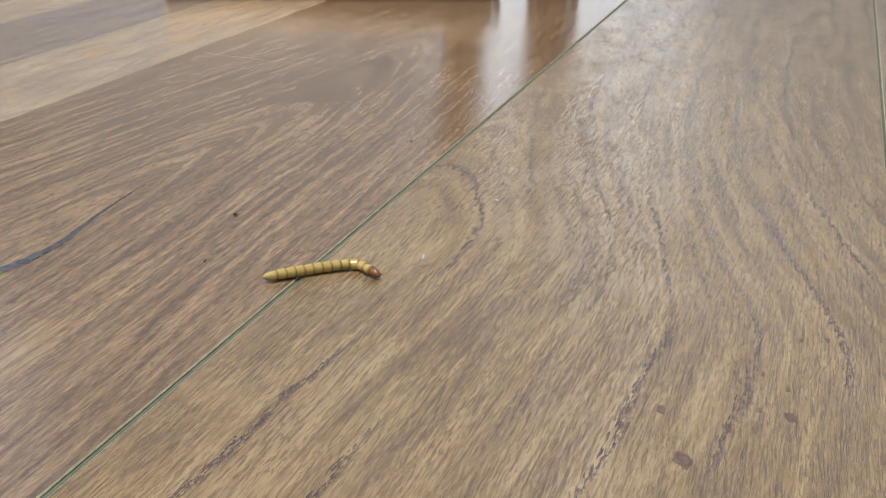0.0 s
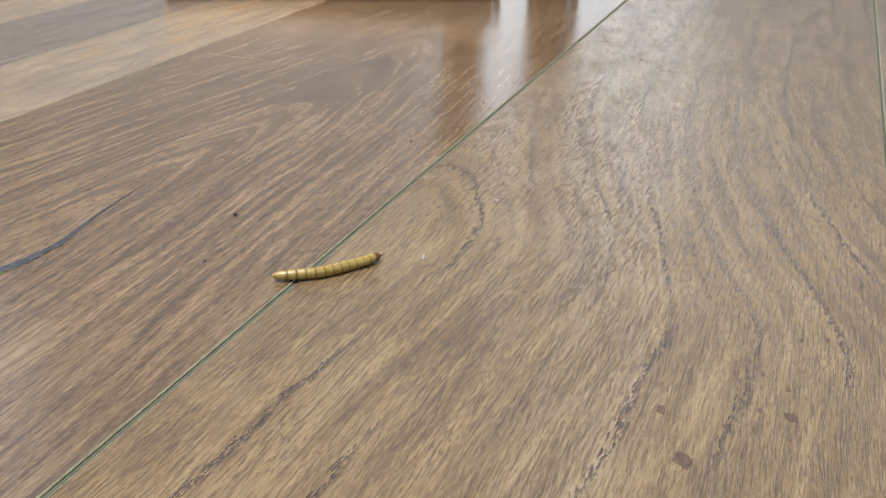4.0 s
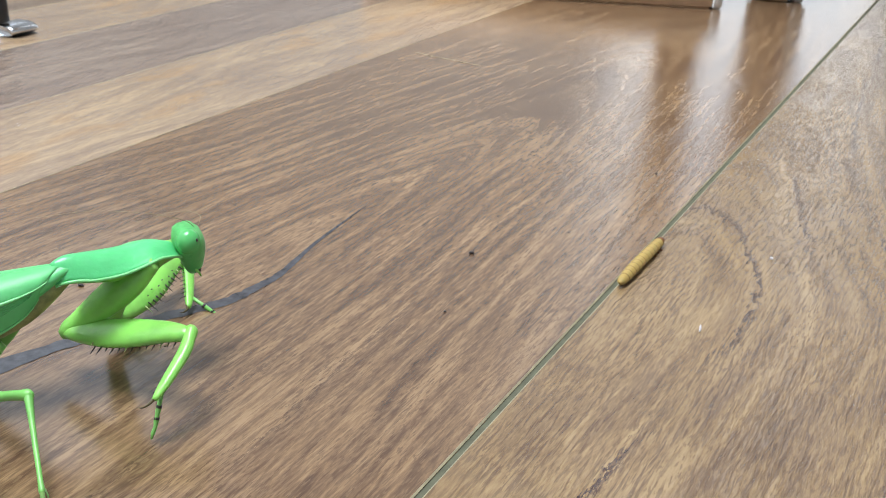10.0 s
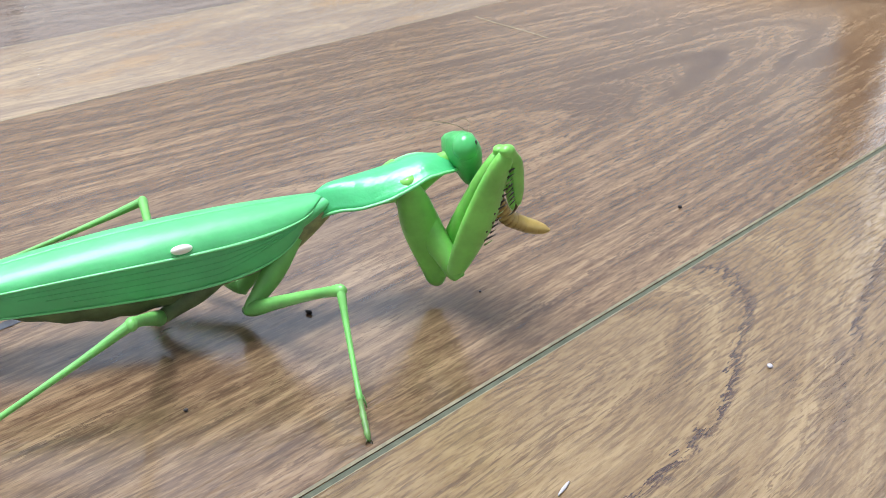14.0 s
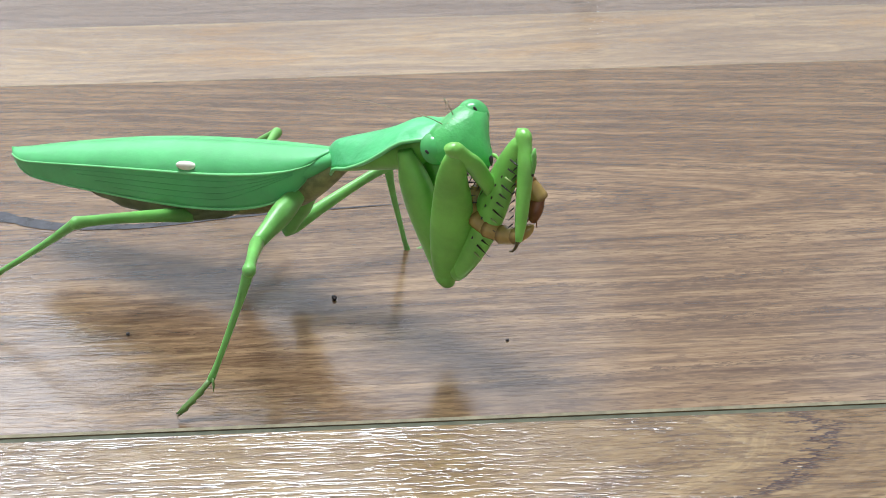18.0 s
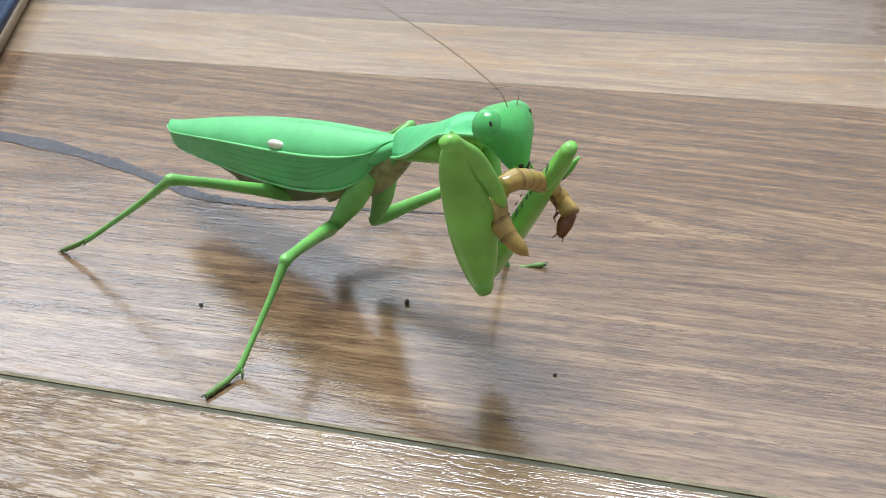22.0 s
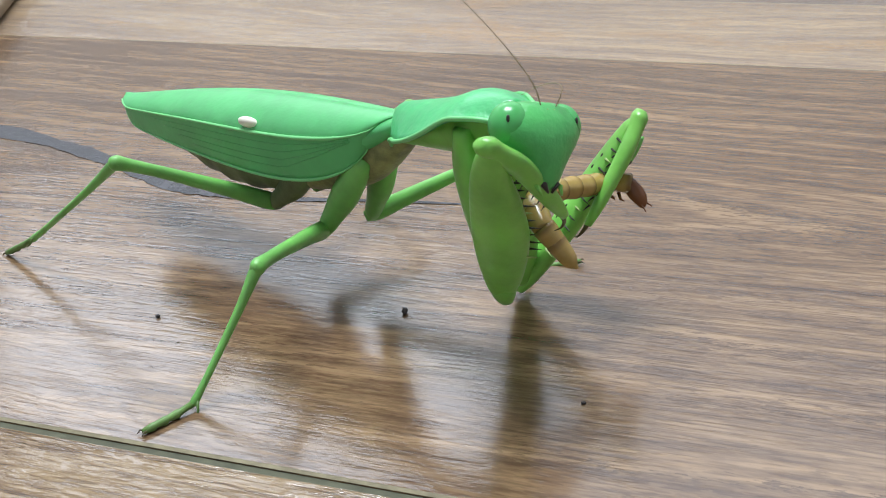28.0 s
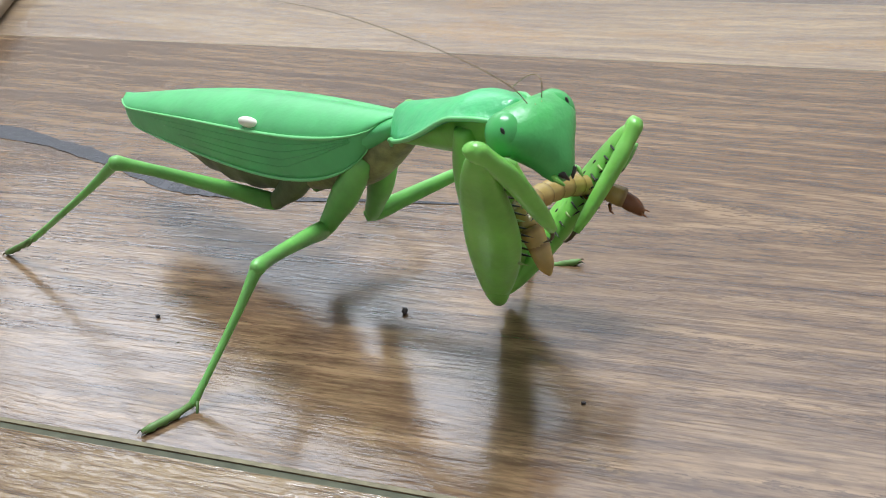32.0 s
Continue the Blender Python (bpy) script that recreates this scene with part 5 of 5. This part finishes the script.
        part("mandible", along(bmesh.new(), [(0.075, s * 0.028, -0.128), (0.102, s * 0.024, -0.155), (0.10, s * 0.007, -0.178)], [0.013, 0.011, 0.003], 8), SPINE_DARK, head, "dark mandible")
        part("palp", along(bmesh.new(), [(0.068, s * 0.032, -0.13), (0.095, s * 0.048, -0.160), (0.108, s * 0.04, -0.185)], [0.009, 0.008, 0.004], 6), GREEN_ARM, head)
        stalk = part("ocellus", ball(0.007, 2), SPINE_PALE, head)
        stalk.matrix_basis = Matrix.Translation(V(0.108, s * 0.013, 0.060))
    part("neck", lofted([(-0.075, 0.032, 0.034, 0, -0.025), (0.02, 0.040, 0.042, 0, -0.020), (0.06, 0.045, 0.050, 0, -0.015)], 12), GREEN_ARM, head)
    parts["head"] = head

    # forelegs
    spine_mesh = pale_mesh = None
    for side in FORE:
        s = -1 if side == "R" else 1
        coxa = part("fore_coxa", lofted([(-0.10, 0.030, 0.034, 0, 0), (-0.03, 0.047, 0.055, 0, 0), (0.05, 0.060, 0.080, 0, 0), (0.18, 0.062, 0.092, 0, 0), (0.32, 0.054, 0.080, 0, 0), (0.45, 0.045, 0.060, 0, 0), (0.52, 0.043, 0.052, 0, 0), (0.56, 0.025, 0.030, 0, 0)], 20), GREEN_ARM, root, "stout green upper foreleg")
        for k in range(5):
            tooth = part("tooth", along(bmesh.new(), [(0, 0, 0), (0.002, 0, 0.022)], [0.007, 0.0015], 5), SPINE_PALE, coxa) if k == 0 else twin(tooth, coxa, Matrix())
            tooth.matrix_basis = Matrix.Translation(V(0.10 + 0.08 * k, 0, 0.072 - 0.004 * k))
        femur = part("fore_femur", lofted([(-0.035, 0.026, 0.030, 0, 0), (0.02, 0.038, 0.050, 0, 0.0), (0.09, 0.042, 0.066, 0, -0.004), (0.20, 0.044, 0.082, 0, -0.008), (0.34, 0.046, 0.090, 0, -0.010), (0.50, 0.044, 0.079, 0, -0.004), (0.62, 0.040, 0.062, 0, 0.004), (0.70, 0.037, 0.050, 0, 0.0), (0.74, 0.034, 0.040, 0, -0.004), (0.775, 0.018, 0.022, 0, -0.006)], 24), GREEN_ARM, root, "swollen green foreleg thigh")
        for k in range(13):
            x = 0.20 + 0.040 * k
            long = 0.8 + 0.4 * (k % 3 == 0) + (0.7 if k == 1 else 0)
            drop = -0.088 + 0.055 * max(0, (x - 0.36) / 0.36)
            m = Matrix.Translation(V(x, -s * 0.030, drop)) @ Matrix.Rotation(radians(s * 14), 4, "X") @ Matrix.Diagonal((1, 1, long, 1))
            if spine_mesh is None:
                spine_mesh = part("spine", along(bmesh.new(), [(0, 0, 0.012), (0.004, 0, -0.014), (0.010, 0, -0.040)], [0.0044, 0.0034, 0.0006], 6), SPINE_DARK, femur)
                pale_mesh = part("spine", along(bmesh.new(), [(0, 0, 0.012), (0.004, 0, -0.014), (0.010, 0, -0.040)], [0.0046, 0.0036, 0.0006], 6), SPINE_PALE, femur)
                spine_mesh.matrix_basis = m
                pale_mesh.matrix_basis = m @ Matrix.Translation(V(0.02, s * 0.045, 0.0))
            else:
                twin(spine_mesh if k % 5 else pale_mesh, femur, m)
        for k in range(7):
            dot = part("dark_dot", ball(0.0055, 2, (1.5, 0.5, 0.8)), SPINE_DARK, femur) if k == 0 else twin(dot, femur, Matrix())
            dot.matrix_basis = Matrix.Translation(V(0.26 + 0.058 * k, -s * 0.054, -0.045 + 0.012 * (k % 2)))
        tibia = part("fore_tibia", lofted([(-0.042, 0.018, 0.022, 0, -0.002), (-0.020, 0.030, 0.035, 0, 0.006), (0.015, 0.029, 0.034, 0, 0.012), (0.045, 0.027, 0.034, 0, 0.018), (0.08, 0.028, 0.037, 0, 0.024), (0.13, 0.027, 0.037, 0, 0.026), (0.22, 0.025, 0.034, 0, 0.018), (0.32, 0.021, 0.029, 0, 0.006), (0.40, 0.012, 0.015, 0, -0.006)], 16), GREEN_ARM, root, "green folding foreleg shin")
        for k in range(9):
            m = Matrix.Translation(V(0.08 + 0.032 * k, -s * 0.018, -0.014 - 0.0025 * k)) @ Matrix.Rotation(radians(-25), 4, "Y") @ Matrix.Diagonal((0.8, 0.8, 0.85, 1))
            twin(spine_mesh, tibia, m)
        part("claw", along(bmesh.new(), smooth_line([(0.36, 0, -0.01), (0.415, 0, -0.018), (0.445, 0, -0.045), (0.45, 0, -0.075)], 4), [0.011 * (1 - 0.9 * i / 12) for i in range(13)], 8), CLAW, tibia, "dark hooked claw")
        tarsus = part("fore_tarsus", along(bmesh.new(), [(0, 0, 0), (0.11, 0, 0.004), (0.12, 0, 0.002), (0.17, 0, 0.004), (0.18, 0, 0.002), (0.22, 0, 0.0), (0.25, 0, 0.010), (0.28, 0, 0.013)], [0.014, 0.011, 0.015, 0.011, 0.014, 0.010, 0.011, 0.005], 8), GREEN_LEG, root, "thin jointed green foot")
        part("foot_mark", lofted([(0.108, 0.014, 0.014, 0, 0.002), (0.122, 0.016, 0.016, 0, 0.002)], 8), SPINE_DARK, tarsus, "black joint mark")
        part("foot_mark", lofted([(0.168, 0.013, 0.013, 0, 0.002), (0.182, 0.015, 0.015, 0, 0.002)], 8), SPINE_DARK, tarsus, "black joint mark")
        parts[side] = (coxa, femur, tibia, tarsus)

    # walking legs
    for leg in LEGS:
        a, b = (0.58, 0.66) if leg[0] == "M" else (0.66, 0.98)
        kind = "mid" if leg[0] == "M" else "hind"
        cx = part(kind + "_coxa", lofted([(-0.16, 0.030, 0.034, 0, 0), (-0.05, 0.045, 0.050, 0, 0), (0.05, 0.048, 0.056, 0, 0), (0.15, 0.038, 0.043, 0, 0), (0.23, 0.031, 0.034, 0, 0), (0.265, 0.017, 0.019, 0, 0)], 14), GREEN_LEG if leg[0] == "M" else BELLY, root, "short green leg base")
        fe = part(kind + "_femur", lofted([(-0.03, 0.020, 0.022, 0, 0), (0.03, 0.031, 0.037, 0, 0), (a * 0.3, 0.028, 0.032, 0, 0.006), (a * 0.7, 0.022, 0.025, 0, 0.008), (a * 0.92, 0.023, 0.026, 0, 0.004), (a, 0.027, 0.031, 0, 0), (a + 0.025, 0.014, 0.016, 0, 0)], 12), GREEN_LEG, root, "slim green thigh")
        tl = 0.16 if leg[0] == "M" else 0.20
        sh = b - tl
        ti = part(kind + "_tibia", lofted([(-0.02, 0.019, 0.021, 0, 0), (0.02, 0.021, 0.023, 0, 0), (sh * 0.3, 0.0145, 0.016, 0, -0.006), (sh * 0.8, 0.0118, 0.0125, 0, -0.004), (sh * 0.97, 0.0145, 0.0155, 0, 0), (sh, 0.011, 0.012, 0, 0)], 12), GREEN_LEG, root, "thin green shin")
        spur = part("spur", along(bmesh.new(), [(0, 0, 0), (0.03, 0.01, -0.012), (0.055, 0.014, -0.016)], [0.006, 0.005, 0.001], 5), FOOT, ti)
        spur.matrix_basis = Matrix.Translation(V(sh * 0.96, 0.012, 0))
        ta = part(kind + "_tarsus", along(bmesh.new(), [(q * tl / 0.2, 0, z) for q, z in ((0, 0.004), (0.06, 0), (0.075, -0.002), (0.12, -0.001), (0.13, -0.003), (0.175, 0), (0.185, -0.002), (0.235, 0))], [0.012, 0.011, 0.0155, 0.0115, 0.0155, 0.0115, 0.015, 0.009], 8), FOOT, root, "knobbly dull green foot")
        for s in (-1, 1):
            part("foot_claw", along(bmesh.new(), [(1.10 * tl, s * 0.006, 0), (1.20 * tl, s * 0.012, 0.003), (1.26 * tl, s * 0.014, -0.007)], [0.004, 0.003, 0.001], 5), CLAW, ta)
        parts[leg] = (cx, fe, ti, ta)
    return root, parts


mantis, limbs = build_mantis()


# ---------------------------------------------------------------- the worm
SEGMENTS = 13


def build_worm():
    root = empty("mealworm", "segmented amber mealworm with a brown head", "worm")
    segs = []
    for k in range(SEGMENTS):
        s = k / (SEGMENTS - 1)
        r = 0.041 * (0.72 + 0.28 * math.sin(math.pi * min(1, 0.16 + 0.80 * s)) ** 0.5)
        ln = 0.076
        if k == 0:
            rings = [(-0.066, 0.004, 0.004, 0, 0.004), (-0.055, r * 0.36, r * 0.33, 0, 0), (-0.030, r * 0.76, r * 0.70, 0, 0), (0.02, r * 0.95, r * 0.88, 0, 0), (0.040, r, r * 0.92, 0, 0), (0.046, r * 0.88, r * 0.8, 0, 0)]
            name, label, mat = "tail_tip", "pointed tail", WORM_SHELL
        elif k == SEGMENTS - 1:
            rings = [(-0.04, r * 0.8, r * 0.75, 0, 0), (0.0, r * 0.95, r * 0.9, 0, 0), (0.03, r * 0.82, r * 0.78, 0, 0), (0.055, r * 0.5, r * 0.5, 0, -0.005), (0.064, r * 0.2, r * 0.2, 0, -0.008)]
            name, label, mat = "worm_head", "dark brown rounded head", WORM_HEAD
        else:
            rings = [(-ln * 0.56, r * 0.80, r * 0.74, 0, 0), (-ln * 0.40, r * 0.90, r * 0.84, 0, 0), (-ln * 0.10, r * 0.98, r * 0.92, 0, 0), (ln * 0.25, r * 1.05, r * 0.98, 0, 0), (ln * 0.46, r * 1.06, r * 0.99, 0, 0), (ln * 0.57, r * 0.92, r * 0.85, 0, 0)]
            name, label, mat = "body_ring", "", WORM_SHELL
        ob = part(name, lofted(rings, 16), mat, root, label)
        if k in (9, 10, 11):
            for s in (-1, 1):
                part("tiny_leg", along(bmesh.new(), [(0, s * 0.025, -0.030), (0.012, s * 0.046, -0.044), (0.025, s * 0.042, -0.052)], [0.007, 0.005, 0.002], 5), WORM_HEAD, ob, "tiny brown leg")
        if k == SEGMENTS - 1:
            for s in (-1, 1):
                part("feeler", along(bmesh.new(), [(0.05, s * 0.016, 0.0), (0.078, s * 0.026, 0.002)], [0.004, 0.002], 5), WORM_HEAD, ob)
        segs.append(ob)
    return root, segs


worm, rings = build_worm()


def worm_frames(t):
    """Poses of the rings at a time, in the world: spread evenly along a line through the four points."""
    line = smooth_line(WORM[t], 12)
    run = [0.0]
    for a, b in zip(line, line[1:]):
        run.append(run[-1] + (b - a).length)
    out = []
    for k in range(SEGMENTS):
        want, i = run[-1] * (0.06 + 0.90 * k / (SEGMENTS - 1)), 0
        while i < len(run) - 2 and run[i + 1] < want:
            i += 1
        f = (want - run[i]) / max(1e-6, run[i + 1] - run[i])
        p = line[i].lerp(line[i + 1], f)
        if t < 12.75:
            p.z = 0.040
        out.append((p, (line[i + 1] - line[i]).normalized()))
    return out


# ---------------------------------------------------------------- everything that moves
def motions():
    times = list(TIMES)
    held = [(0.0, times[0]), (9.35, times[0])] + [(t, t) for t in times[1:]]
    walk(mantis, [(t, root_pose(s)) for t, s in held])
    walk(limbs["shield"], [(t, shield_pose(s)) for t, s in held])
    walk(limbs["head"], [(t, head_pose(s)) for t, s in held])
    root = Matrix.Translation(V(0.102, -0.024, 0.062))
    stem, back = root @ Matrix.Rotation(radians(-24), 4, "Y"), root @ Matrix.Rotation(radians(-66), 4, "Y")
    walk(limbs["antenna"], [(0.0, back), (16.8, back), (18.0, stem), (32.0, stem)])

    def inner(s):
        return root_pose(s).inverted()

    for side in FORE:
        base, elbow, joint, tip, toe = JOINTS[side]
        rows = [[], [], [], []]
        for t, s in held:
            i, m = times.index(s), inner(s)
            a, b, c, d, e = (Vector(j[i]) for j in (base, elbow, joint, tip, toe))
            rows[0].append((t, m @ bone(a, b, b - c if (b - c).length > 0 else (0, 0, 1))))
            rows[1].append((t, m @ bone(b, c, c - d)))
            rows[2].append((t, m @ bone(c, d, d - b)))
            foot = c.lerp(d, 0.80)
            rows[3].append((t, m @ bone(foot, e, (0, 0, 1))))
        for ob, r in zip(limbs[side], rows):
            walk(ob, r)
    for leg in LEGS:
        hip, knee, sole = JOINTS[leg]
        shank, tl = (0.50, 0.16) if leg[0] == "M" else (0.78, 0.20)
        rows = [[], [], [], []]
        for t, s in held:
            i, m = times.index(s), inner(s)
            h, k, f = (Vector(j[i]) for j in (hip, knee, sole))
            sock = (root_pose(s) @ V(*SOCKET[leg])) / U
            shin = (f - k).normalized()
            ankle = k + shin * shank
            flat = Vector((shin.x, shin.y, 0))
            flat = flat.normalized() if flat.length > 0.05 else Vector((0, -1, 0))
            toe = ankle + flat * tl
            toe.z = 0.014
            rows[0].append((t, m @ bone(h + (sock - h).normalized() * 0.24, h, (0, 0, 1))))
            rows[1].append((t, m @ bone(h, k, (0, 0, 1))))
            rows[2].append((t, m @ bone(k, f, (0, 0, 1))))
            rows[3].append((t, m @ bone(ankle, toe, (0, 0, 1))))
        for ob, r in zip(limbs[leg], rows):
            walk(ob, r)

    stamps = sorted(WORM)
    stops = [(t, t) for t in stamps]
    if stamps[-1] < 32:
        stops.append((32.0, stamps[-1]))
    tracks, centre = [[] for _ in rings], []
    for t, s in stops:
        poses = worm_frames(s)
        mid = poses[SEGMENTS // 2][0].copy()
        if s < 12.75:
            mid.z = 0.0
        centre.append((t, Matrix.Translation(mid * U)))
        for track, (p, d) in zip(tracks, poses):
            track.append((t, Matrix.Translation(-mid * U) @ bone(p, p + d, (0, 0, 1))))
    walk(worm, centre)
    for ob, track in zip(rings, tracks):
        walk(ob, track)


motions()
